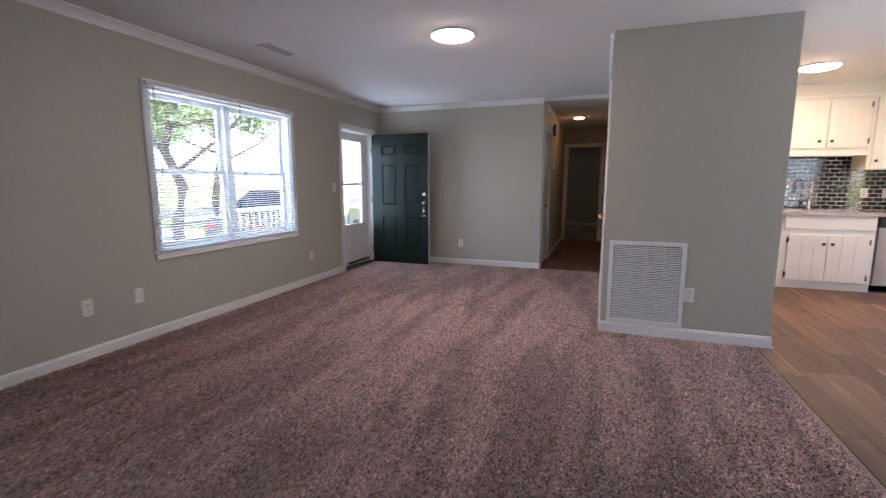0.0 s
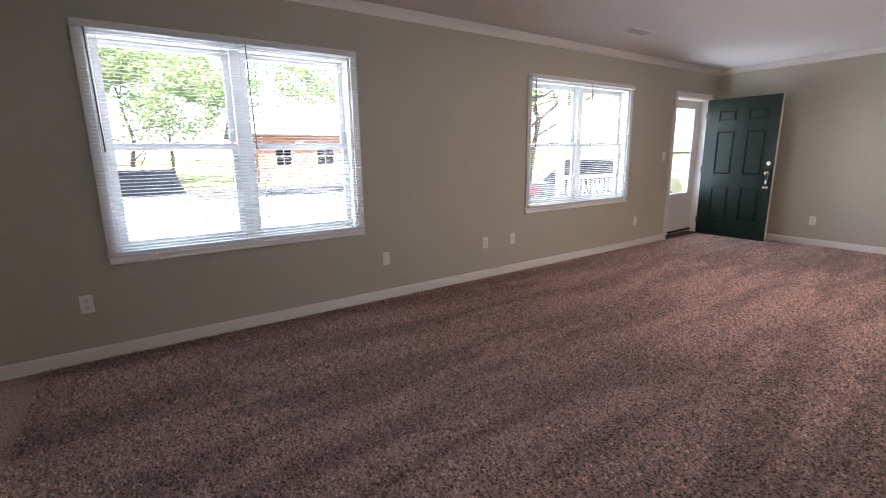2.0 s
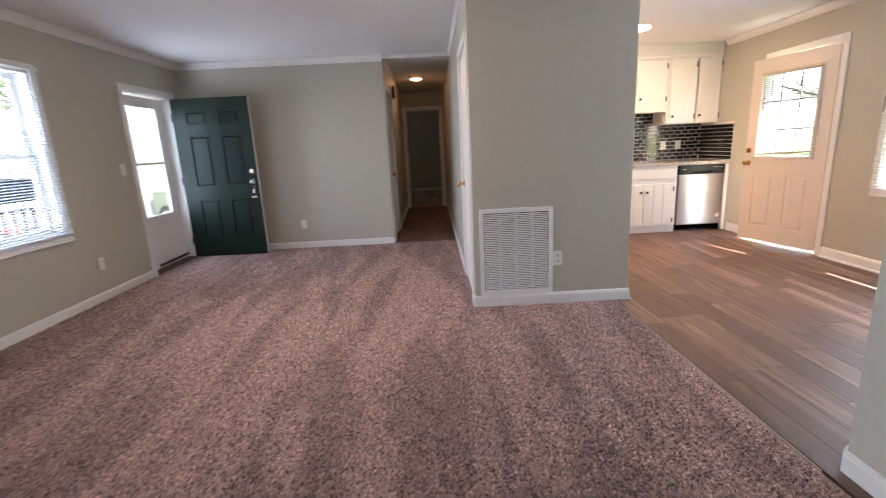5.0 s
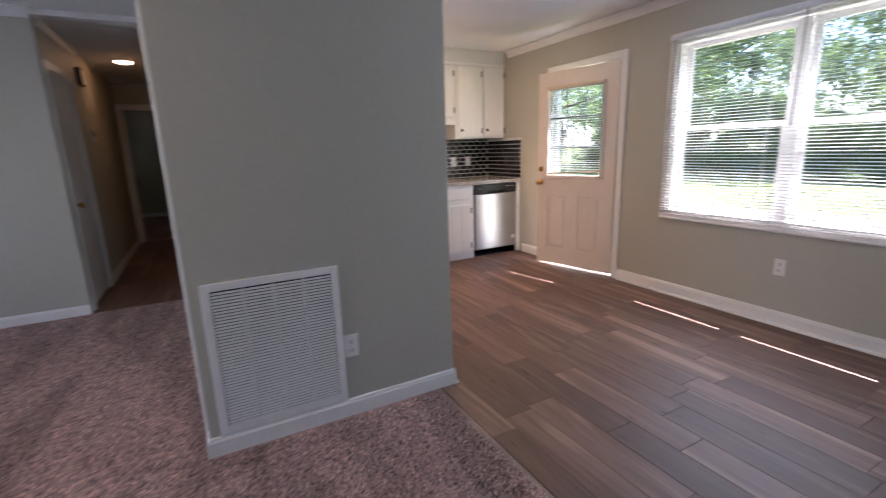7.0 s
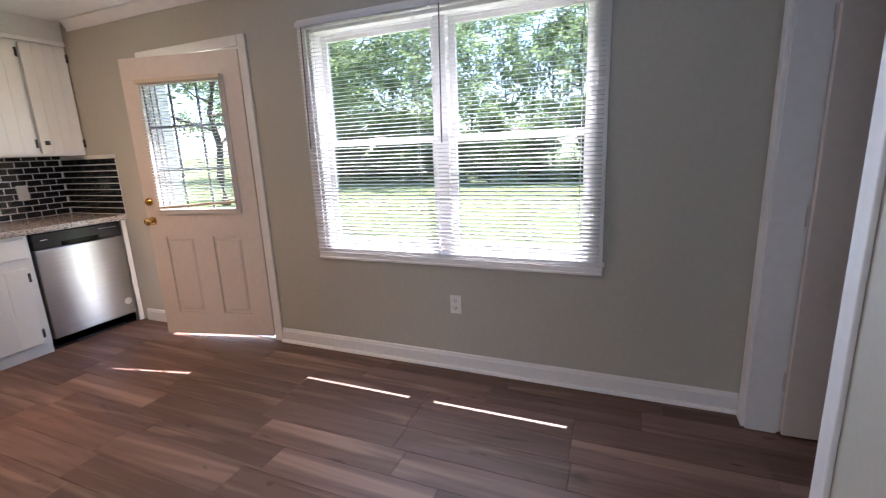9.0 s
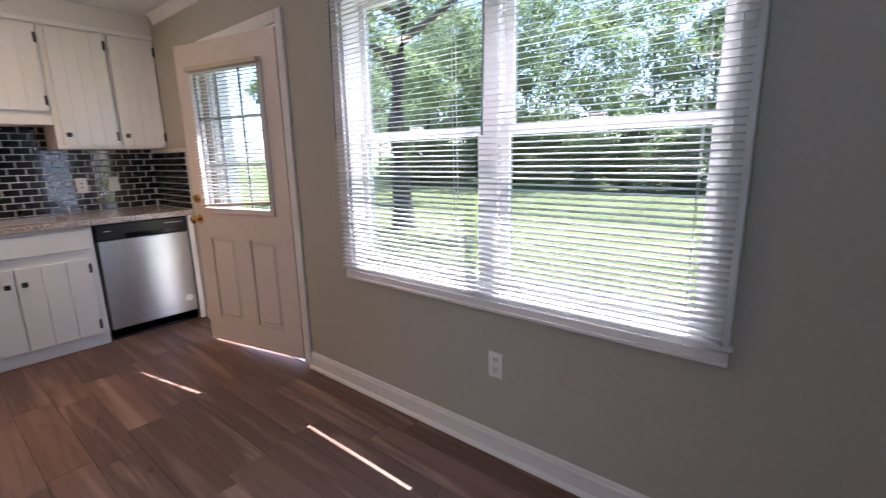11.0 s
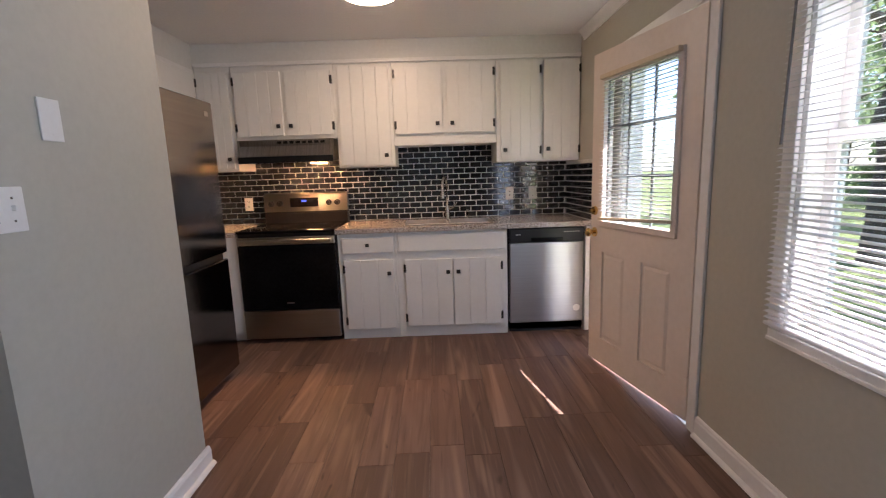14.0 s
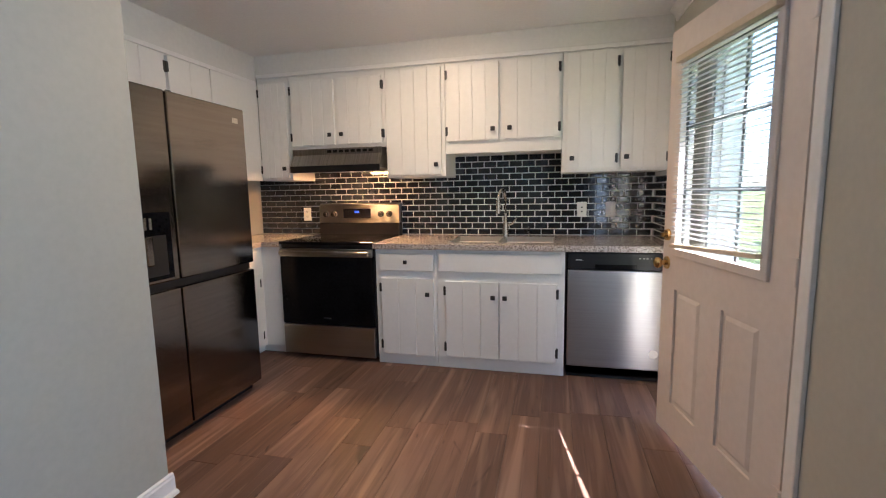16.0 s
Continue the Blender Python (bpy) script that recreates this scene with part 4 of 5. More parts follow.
# ---- countertop, sink, faucet ----
SX0, SX1, SY0, SY1 = 2.02, 2.76, 2.54, 2.97
ct = thing("countertop", (2.5, KY, 0.87), "speckled grey and brown granite worktop", "countertop")
part("slab", boxes((1.502, SX0, BY - 0.03, KY - 0.012, 0.87, 0.908), (SX1, 3.488, BY - 0.03, KY - 0.012, 0.87, 0.908), (SX0, SX1, BY - 0.03, SY0, 0.87, 0.908), (SX0, SX1, SY1, KY - 0.012, 0.87, 0.908)), GRANITE, ct)
part("front_edge", boxes((1.502, 3.488, BY - 0.036, BY - 0.028, 0.868, 0.909), bev=0.003), GRANITE, ct)
ct2 = thing("countertop", (0.4, KY, 0.87), "speckled granite worktop beside the range", "countertop")
part("slab", boxes((0.102, 0.737, BY - 0.02, KY - 0.012, 0.87, 0.908), (0.102, 0.585, 1.87, BY - 0.02, 0.87, 0.908)), GRANITE, ct2)
sk = thing("sink", (2.39, 2.68, 0.70), "stainless double bowl kitchen sink", "sink")
for a, b in ((SX0 + 0.004, 2.38), (2.40, SX1 - 0.004)):
    bm = boxes((a, b, SY0 + 0.004, SY1 - 0.004, 0.70, 0.906))
    bm.normal_update()
    bmesh.ops.delete(bm, geom=[f for f in bm.faces if f.normal.z > 0.9], context="FACES_ONLY")
    bmesh.ops.solidify(bm, geom=bm.faces[:], thickness=0.004)
    part("bowl", bm, STEEL, sk)
fc = thing("faucet", (2.39, 2.99, 0.911), "tall brushed nickel pull-down kitchen faucet", "faucet")
neck = [(2.39, 2.99, 0.911), (2.39, 2.99, 1.08), (2.39, 2.99, 1.18)] + [(2.39 - 0.02 * (1 - math.cos(a)), 2.99 - 0.07 * (1 - math.cos(a)), 1.18 + 0.085 * math.sin(a)) for a in (k * math.pi / 9 for k in range(1, 10))]
part("spout", tube(bmesh.new(), neck, 0.012, 14), NICKEL, fc, smooth=True)
part("spray_head", rod(bmesh.new(), (2.35, 2.85, 1.19), (2.348, 2.848, 1.085), 0.015, 0.019, 16), NICKEL, fc, smooth=True)
part("base", rod(bmesh.new(), (2.39, 2.99, 0.909), (2.39, 2.99, 1.01), 0.026, 0.020, 20), NICKEL, fc, smooth=True)
part("lever", tube(bmesh.new(), [(2.41, 2.985, 0.985), (2.445, 2.98, 1.0), (2.475, 2.975, 1.045)], [0.012, 0.009, 0.007], 10), NICKEL, fc, smooth=True)
sp = thing("soap_dispenser", (2.57, 2.99, 0.911), "small nickel soap dispenser behind the sink", "dispenser")
part("body", tube(bmesh.new(), [(2.57, 2.99, 0.909), (2.57, 2.99, 0.955), (2.567, 2.965, 0.972), (2.565, 2.935, 0.965)], [0.016, 0.012, 0.008, 0.006], 12), NICKEL, sp, smooth=True)

# ---- range ----
RX0, RX1 = 0.742, 1.500
rg = thing("range", (1.12, 2.7, 0), "stainless electric range with black glass top", "oven")
part("body", boxes((RX0, RX1, BY + 0.005, KY - 0.03, 0.03, 0.895), bev=0.003), BPLAST, rg)
part("cooktop", boxes((RX0 - 0.004, RX1 + 0.004, BY - 0.025, KY - 0.06, 0.893, 0.915), bev=0.006), BGLASS, rg, "black glass cooktop")
BURN = mat("burner_print", (0.010, 0.010, 0.010), 0.12, spec=0.25)
for x, y, r in ((0.93, 2.60, 0.10), (1.31, 2.60, 0.085), (0.93, 2.86, 0.075), (1.31, 2.86, 0.085)):
    part("burner", rod(bmesh.new(), (x, y, 0.9145), (x, y, 0.9153), r, r, 32), BURN, rg)
od = part("oven_door", boxes((RX0 + 0.004, RX1 - 0.004, BY - 0.030, BY + 0.004, 0.275, 0.80), bev=0.006), BGLASS, rg, "black glass oven door")
part("door_band", boxes((RX0 + 0.004, RX1 - 0.004, BY - 0.034, BY - 0.002, 0.802, 0.862), bev=0.005), STEEL, rg)
part("handle", bx(bx(bx(bmesh.new(), RX0 + 0.02, RX1 - 0.02, BY - 0.075, BY - 0.050, 0.815, 0.848, 0.008), RX0 + 0.03, RX0 + 0.055, BY - 0.06, BY - 0.03, 0.82, 0.843), RX1 - 0.055, RX1 - 0.03, BY - 0.06, BY - 0.03, 0.82, 0.843), STEEL, od, "steel bar handle")
part("door_window", boxes((RX0 + 0.10, RX1 - 0.10, BY - 0.0312, BY - 0.0296, 0.40, 0.70)), BGLASS, od)
part("badge", boxes((1.09, 1.15, BY - 0.0315, BY - 0.0298, 0.325, 0.335)), STEEL, od)
part("drawer", boxes((RX0 + 0.004, RX1 - 0.004, BY - 0.030, BY + 0.004, 0.035, 0.268), bev=0.006), STEEL, rg)
bg = part("backguard", prism(bmesh.new(), [(KY - 0.012, 0.90), (KY - 0.10, 0.90), (KY - 0.10, 0.985), (KY - 0.085, 1.155), (KY - 0.06, 1.168), (KY - 0.012, 1.168)], "x", RX0 + 0.01, RX1 - 0.01), BPLAST, rg)
bm = bmesh.new()
prism(bm, [(KY - 0.1015, 1.005), (KY - 0.088, 1.155), (KY - 0.064, 1.171), (KY - 0.04, 1.171), (KY - 0.055, 1.005)], "x", RX0 + 0.008, RX1 - 0.008)
part("control_panel", bm, STEEL, bg)
part("display", boxes((0.985, 1.235, KY - 0.106, KY - 0.092, 1.045, 1.125)), BGLASS, bg)
part("clock", boxes((1.09, 1.13, KY - 0.1068, KY - 0.1058, 1.09, 1.106)), BLUEDOT, bg, "blue clock digits")
for x in (0.82, 0.895, 1.33, 1.405):
    part("knob", rod(rod(bmesh.new(), (x, KY - 0.09, 1.08), (x, KY - 0.118, 1.078), 0.026, 0.024, 20), (x, KY - 0.115, 1.078), (x, KY - 0.135, 1.076), 0.018, 0.016, 16), BPLAST, bg, "black range knob", smooth=True)

# ---- dishwasher ----
dw = thing("dishwasher", (3.14, 2.7, 0), "stainless dishwasher with black control panel", "dishwasher")
DX0, DX1 = 2.848, 3.444
part("body", boxes((DX0, DX1, BY + 0.03, KY - 0.01, 0.02, 0.866)), BPLAST, dw)
part("door", boxes((DX0 + 0.004, DX1 - 0.004, BY - 0.012, BY + 0.03, 0.085, 0.745), bev=0.008), STEEL, dw)
cp = part("control_panel", boxes((DX0 + 0.004, DX1 - 0.004, BY - 0.012, BY + 0.03, 0.748, 0.862), bev=0.006), BPLAST, dw)
part("handle", boxes((3.02, 3.27, BY - 0.020, BY - 0.010, 0.752, 0.785), bev=0.004), BGLASS, cp)
part("buttons", boxes(*[(3.28 + 0.022 * k, 3.292 + 0.022 * k, BY - 0.0135, BY - 0.0115, 0.825, 0.829) for k in range(6)], (2.90, 2.94, BY - 0.0135, BY - 0.0115, 0.81, 0.815)), PLATE, cp)
part("kick_plate", boxes((DX0 + 0.004, DX1 - 0.004, BY + 0.03, BY + 0.05, 0.0, 0.08)), BPLAST, dw)
part("sticker", rod(bmesh.new(), (3.385, BY - 0.0118, 0.20), (3.385, BY - 0.0130, 0.20), 0.028, 0.028, 24), PLATE, dw, "round pale sticker")

# ---- fridge ----
FRX, FY0, FY1, FZ = 0.923, 0.905, 1.845, 1.765
fg = thing("fridge", (0.6, 1.35, 0), "dark stainless four-door fridge with ice dispenser", "fridge")
part("body", boxes((0.15, FRX - 0.075, FY0 + 0.005, FY1 - 0.005, 0.02, FZ - 0.02), bev=0.004), mat("fridge_side", (0.05, 0.048, 0.046), 0.5), fg)
SPL, SZ = 1.265, 0.825
for nm, a, b, c, d in (("upper_door", FY0, SPL - 0.004, SZ + 0.022, FZ), ("upper_door", SPL + 0.004, FY1, SZ + 0.022, FZ), ("lower_door", FY0, SPL - 0.004, 0.06, SZ - 0.022), ("lower_door", SPL + 0.004, FY1, 0.06, SZ - 0.022)):
    dd = part(nm, boxes((FRX - 0.07, FRX, a, b, c, d), bev=0.007), DSTEEL, fg)
    if nm == "upper_door" and a == FY0:
        part("dispenser_frame", boxes((FRX - 0.002, FRX + 0.004, 0.98, 1.225, 0.865, 1.18), bev=0.002), BGLASS, dd, "black glossy dispenser surround")
        part("dispenser_recess", boxes((FRX + 0.002, FRX + 0.0052, 1.0, 1.19, 0.885, 1.07)), BLACK, dd)
        part("dispenser_lever", boxes((FRX + 0.005, FRX + 0.022, 1.06, 1.10, 0.93, 1.07), bev=0.006), DSTEEL, dd)
        part("dispenser_buttons", boxes(*[(FRX + 0.0036, FRX + 0.0055, 1.04 + 0.03 * k, 1.055 + 0.03 * k, 1.10, 1.155) for k in range(3)]), NICKEL, dd)
part("handle_channel", boxes((FRX - 0.06, FRX - 0.03, FY0 + 0.004, FY1 - 0.004, SZ - 0.02, SZ + 0.02)), BLACK, fg, "dark handle recess between the doors")
part("foot_grille", boxes((FRX - 0.10, FRX - 0.07, FY0 + 0.01, FY1 - 0.01, 0.0, 0.055)), BPLAST, fg)
part("badge", boxes((FRX - 0.001, FRX + 0.0012, 1.735, 1.785, 1.675, 1.705)), NICKEL, fg, "small pale maker mark")

STRETCH = False

# ---- outdoors ----
GRASS = mat("lawn_grass", (0.215, 0.24, 0.10), 0.95, alt=(0.13, 0.155, 0.058), s1=0.6, s2=25, bump=0.6, bs=60, spec=0.1)
ASPH = mat("street_asphalt", (0.06, 0.06, 0.062), 0.9, alt=(0.045, 0.045, 0.046), s1=0.7, s2=60, bump=0.3)
CONC = mat("drive_concrete", (0.55, 0.53, 0.50), 0.85, alt=(0.46, 0.44, 0.42), s1=0.8, s2=40, bump=0.2)
BRICK = mat("red_brick", (0.44, 0.19, 0.15), 0.85, alt=(0.33, 0.14, 0.11), s1=2, s2=30, bump=0.3, bs=40)
ROOFM = mat("grey_shingle", (0.15, 0.15, 0.16), 0.9, alt=(0.10, 0.10, 0.11), s1=3, s2=30, bump=0.4, bs=30)
BARK = mat("tree_bark", (0.13, 0.10, 0.075), 0.95, alt=(0.07, 0.055, 0.04), s1=4, s2=30, bump=0.8, bs=25, stretch=(1, 1, 0.3))
LEAF = mat("green_leaves", (0.20, 0.25, 0.14), 0.6, alt=(0.13, 0.17, 0.09), s1=1.2, s2=9, spec=0.3)
LEAF2 = mat("dark_hedge_leaves", (0.20, 0.24, 0.12), 0.6, alt=(0.12, 0.155, 0.07), s1=1.2, s2=9, spec=0.3)
for m in (LEAF, LEAF2):
    t = m.node_tree
    tl, mx = t.nodes.new("ShaderNodeBsdfTranslucent"), t.nodes.new("ShaderNodeMixShader")
    tl.inputs[0].default_value = (0.36, 0.46, 0.20, 1)
    mx.inputs[0].default_value = 0.45
    t.links.new(t.nodes["Principled BSDF"].outputs[0], mx.inputs[1])
    t.links.new(tl.outputs[0], mx.inputs[2])
    t.links.new(mx.outputs[0], t.nodes["Material Output"].inputs[0])
GZ = -0.45
struct("ground", boxes((-400, 400, -400, 400, GZ - 0.5, GZ)), GRASS, "green lawn reaching to the horizon", "ground")
struct("road", boxes((-26, -19.5, -300, 300, GZ + 0.002, GZ + 0.03)), ASPH, "grey asphalt street in front of the house", "road")
struct("pavement", boxes((-19.5, FX - 1.9, -12.0, 8.0, GZ + 0.002, GZ + 0.04)), CONC, "pale concrete driveway", "driveway")
struct("house_foundation", boxes((FX - 0.16, RX + 0.12, BACK - 0.12, 9.9, GZ, -0.101)), BRICK, "red brick foundation of the house", "foundation")
struct("porch_floor", boxes((FX - 1.7, FX - 0.16, 1.0, 4.2, GZ, -0.03), bev=0.01), CONC, "concrete front porch floor", "porch")
struct("back_step", boxes((RX + 0.12, RX + 1.2, 0.6, 2.2, GZ, -0.06), bev=0.01), CONC, "concrete back door step", "step")

pr = thing("porch_railing", (FX - 1.6, 2.6, -0.03), "white wooden porch railing", "railing")
part("top_rail", boxes((FX - 1.64, FX - 1.56, 1.05, 4.15, 0.80, 0.86), bev=0.006), TRIM, pr)
part("bottom_rail", boxes((FX - 1.63, FX - 1.57, 1.05, 4.15, 0.06, 0.11), bev=0.004), TRIM, pr)
bal = mesh_of(boxes((-0.016, 0.016, -0.016, 0.016, 0.0, 0.70)), TRIM)
for k in range(24):
    piece("baluster", bal, pr, (FX - 1.60, 1.15 + 0.128 * k, 0.105))
for y in (1.05, 4.15):
    part("post", boxes((FX - 1.65, FX - 1.55, y - 0.05, y + 0.05, -0.03, 2.53), bev=0.006), TRIM, pr)


def leaves(name, blobs, n, size, material, parent, seed):
    """A crown of many small leaf cards, scattered in overlapping loose clumps."""
    r = np.random.default_rng(seed)
    B = np.array(blobs, float)
    which = r.integers(0, len(B), n)
    d = r.normal(size=(n, 3))
    d /= np.linalg.norm(d, axis=1)[:, None]
    c = B[which, :3] + d * (B[which, 3] * r.random(n) ** 0.45)[:, None] * np.array((1, 1, 0.8))
    a, b = r.normal(size=(n, 3)), r.normal(size=(n, 3))
    a /= np.linalg.norm(a, axis=1)[:, None]
    b = np.cross(a, b)
    b /= np.linalg.norm(b, axis=1)[:, None]
    s = size * (0.6 + 0.8 * r.random(n))[:, None]
    v = np.stack([c - a * s, c + b * s * 0.5, c + a * s, c - b * s * 0.5], 1).reshape(-1, 3)
    v = v - np.array(origin(parent))
    me = bpy.data.meshes.new(name)
    me.from_pydata(v.tolist(), [], [(4 * i, 4 * i + 1, 4 * i + 2, 4 * i + 3) for i in range(n)])
    me.materials.append(material)
    o = new(name, me)
    o.parent = parent
    return o


def tree(at, h, r, seed, label, n=5000, crown=0.45, bare=False, trunk=0.16):
    q = random.Random(seed)
    x, y = at
    e = thing("tree", (x, y, GZ), label, "tree", "garden trees")
    bm = bmesh.new()
    pts = [(x + q.uniform(-0.1, 0.1) * k, y + q.uniform(-0.1, 0.1) * k, GZ - 0.1 + h * 0.72 * k / 6) for k in range(7)]
    tube(bm, pts, [trunk * (1.25 if k == 0 else 1 - k / 8) for k in range(7)], 12)
    blobs = []
    for k in range(14 if bare else 10):
        f = crown * 0.8 + (0.72 - crown * 0.8) * k / (13 if bare else 9)
        i = min(int(f / 0.72 * 6), 5)
        s = Vector(pts[i]).lerp(Vector(pts[i + 1]), f / 0.72 * 6 - i)
        a = k * 2.4 + q.random()
        ln = r * q.uniform(0.55, 1.0) * (1.15 - 0.5 * f)
        t = s + Vector((math.cos(a) * ln, math.sin(a) * ln, ln * q.uniform(0.35, 0.9)))
        m = s.lerp(t, 0.5) + Vector((0, 0, -0.08 * ln))
        tube(bm, [s, m, t], [trunk * 0.36, trunk * 0.22, trunk * 0.08], 7)
        for _ in range(3):
            u = t + Vector((q.uniform(-1, 1), q.uniform(-1, 1), q.uniform(-0.2, 1))) * ln * 0.5
            tube(bm, [m.lerp(t, q.uniform(0.3, 0.9)), u], [trunk * 0.09, trunk * 0.03], 5)
            blobs.append((*u, r * q.uniform(0.16, 0.30)))
        blobs.append((*t, r * q.uniform(0.22, 0.36)))
    part("trunk", bm, BARK, e, smooth=True)
    leaves("crown", blobs, n, 0.085 + 0.012 * r, LEAF, e, seed)
    return e


# the back yard: one stout tree on the open lawn, woods behind the hedge
tree((9.9, 6.3), 10.5, 3.4, 20, "stout leafy tree on the back lawn", 5200, 0.42, False, 0.27)
rw = random.Random(77)
for i in range(30):
    px, py = 24.5 + rw.random() * 9.0, -17.0 + i * 1.55 + rw.uniform(-0.5, 0.5)
    h = 10.5 + rw.random() * 5.0
    tree((px, py), h, 2.6 + rw.random() * 1.4, 120 + i, "slender tree with thin leafing branches in the woods", 4200, 0.16, True, 0.10 + 0.06 * rw.random())
for i, (px, py) in enumerate(((13.5, 12.5), (15.0, -11.5))):
    tree((px, py), 9.5, 3.6, 160 + i, "leafy tree at the edge of the back lawn", 6000, 0.3)
for i in range(9):
    hx, hy = 23.0 + 0.6 * math.sin(i * 2.1), -15 + i * 4.0
    e = thing("hedge", (hx, hy, GZ), "dense dark green hedge along the yard", "hedge", "yard hedge")
    q = random.Random(90 + i)
    leaves("crown", [(hx + q.uniform(-0.8, 0.8), hy + q.uniform(-2.2, 2.2), GZ + 0.4 + q.random() ** 1.3 * 2.9, q.uniform(0.5, 0.95)) for _ in range(34)], 8000, 0.13, LEAF2, e, 90 + i)
    part("stem", tube(bmesh.new(), [(hx, hy, GZ - 0.05), (hx + 0.1, hy, GZ + 0.7), (hx, hy + 0.1, GZ + 1.5)], [0.08, 0.06, 0.03], 8), BARK, e)

# the front yard and the far side of the street
for i, (px, py, h, r, n) in enumerate(((-33.0, -4.6, 12.0, 5.0, 14000), (-31, -14, 11, 4.5, 7000), (-17, 3.4, 8.5, 3.2, 5000), (-42, -2, 13, 5.0, 7000), (-41, 9, 12, 5.0, 6000), (-32, 18, 11, 4.5, 6000), (-29, -24, 12, 5.0, 6000), (-14, 9.5, 8.5, 3.4, 5000), (-40, 24, 13, 5.5, 6000), (-9.2, 3.75, 7.0, 2.8, 5000), (-36, -32, 12, 5, 6000))):
    tree((px, py), h, r, 50 + i, "leafy green tree across the front yard", n, 0.07 if i == 0 else (0.22 if i in (1, 3) else 0.36))


def brick_house(at, w, d, label):
    x, y = at
    e = thing("house", (x, y, GZ), label, "house", "houses across the street")
    z0, z1 = GZ, GZ + 3.0
    wins = [(y - w * 0.36, 1.1), (y - w * 0.12, 1.3), (y + w * 0.30, 1.5)]
    holes = tuple((u - ww / 2, u + ww / 2, z0 + 1.0, z0 + 2.3) for u, ww in wins) + ((y + w * 0.10 - 0.5, y + w * 0.10 + 0.5, z0, z0 + 2.2),)
    part("wall", pierced("x", x - 0.3, x, y - w / 2, y + w / 2, z0, z1, holes), BRICK, e)
    part("side_wall", boxes((x - d, x - 0.3, y - w / 2, y - w / 2 + 0.3, z0, z1), (x - d, x - 0.3, y + w / 2 - 0.3, y + w / 2, z0, z1), (x - d, x - d + 0.3, y - w / 2, y + w / 2, z0, z1)), BRICK, e)
    part("roof", prism(bmesh.new(), [(x + 0.6, z1 - 0.05), (x + 0.6, z1 + 0.1), (x - d / 2, z1 + 2.3), (x - d - 0.6, z1 + 0.1), (x - d - 0.6, z1 - 0.05)], "y", y - w / 2 - 0.5, y + w / 2 + 0.5), ROOFM, e)
    part("door", boxes((x - 0.2, x - 0.14, y + w * 0.10 - 0.5, y + w * 0.10 + 0.5, z0, z0 + 2.2)), TRIM, e)
    for u, ww in wins:
        a, b = u - ww / 2, u + ww / 2
        wd = part("window", boxes((x - 0.16, x - 0.08, a, a + 0.07, z0 + 1.0, z0 + 2.3), (x - 0.16, x - 0.08, b - 0.07, b, z0 + 1.0, z0 + 2.3), (x - 0.16, x - 0.08, a, b, z0 + 1.62, z0 + 1.69), (x - 0.16, x - 0.08, a, b, z0 + 1.0, z0 + 1.07), (x - 0.16, x - 0.08, a, b, z0 + 2.23, z0 + 2.3), (x - 0.14, x - 0.10, u - 0.02, u + 0.02, z0 + 1.0, z0 + 2.3)), TRIM, e)
        part("pane", boxes((x - 0.135, x - 0.125, a, b, z0 + 1.0, z0 + 2.3)), BGLASS, wd)
    return e


brick_house((-30, 7.6), 11.5, 8, "red brick bungalow with white windows and grey roof")
brick_house((-34, -16), 12, 8, "red brick bungalow behind street trees")


def car(at, rz, paint, label):
    e = thing("car", (*at, GZ + 0.04), label, "car", "parked cars", rz=rz)
    P = mat("car_paint", paint, 0.25, 0.0, coat=1.0)
    bm = prism(bmesh.new(), [(-2.25, 0.30), (-2.28, 0.62), (-2.15, 0.86), (-1.2, 0.94), (1.1, 0.96), (2.05, 0.88), (2.26, 0.66), (2.24, 0.30)], "y", -0.88, 0.88)
    bmesh.ops.bevel(bm, geom=list(bm.edges), offset=0.05, segments=2, affect="EDGES")
    body = part("body", bm, P, e, smooth=True, local=True)
    bm = bmesh.new()
    ring = [[(-1.75, 0.92, 0.80), (-1.05, 1.42, 0.66), (0.35, 1.45, 0.66), (1.15, 0.94, 0.80)]]
    for s in (-1, 1):
        vs = [bm.verts.new((p, s * w, z)) for p, z, w in ring[0]]
        bm.faces.new(vs if s > 0 else vs[::-1])
    bm.verts.ensure_lookup_table()
    for k in range(4):
        j = (k + 1) % 4
        bm.faces.new((bm.verts[k], bm.verts[j], bm.verts[4 + j], bm.verts[4 + k]))
    bmesh.ops.recalc_face_normals(bm, faces=bm.faces)
    part("cabin_glass", bm, BGLASS, e, "dark car windows", local=True)
    part("roof_panel", boxes((-1.05, 0.38, -0.65, 0.65, 1.42, 1.47), bev=0.02), P, e, local=True)
    for x in (-1.4, 1.4):
        for s in (-1, 1):
            w = part("wheel", rod(bmesh.new(), (x, s * 0.72, 0.29), (x, s * 0.90, 0.29), 0.31, 0.31, 24), BPLAST, e, local=True)
            part("rim", rod(bmesh.new(), (x, s * 0.895, 0.29), (x, s * 0.91, 0.29), 0.20, 0.18, 16), STEEL, w, local=True)
    for s in (-1, 1):
        part("headlight", boxes((2.18, 2.262, s * 0.45, s * 0.75, 0.62, 0.75), bev=0.01), PLATE, e, local=True)
        part("tail_light", boxes((-2.285, -2.22, s * 0.5, s * 0.8, 0.62, 0.76), bev=0.01), mat("tail_red", (0.4, 0.02, 0.02), 0.3), e, local=True)
    return e


car((-11.0, -4.7), 0, (0.50, 0.52, 0.54), "silver sedan with dark glass parked in the driveway")
car((-7.6, 6.0), 90, (0.05, 0.055, 0.06), "dark grey car parked in front of the house")
car((-20.8, -8.5), 92, (0.45, 0.46, 0.48), "silver car parked at the kerb")

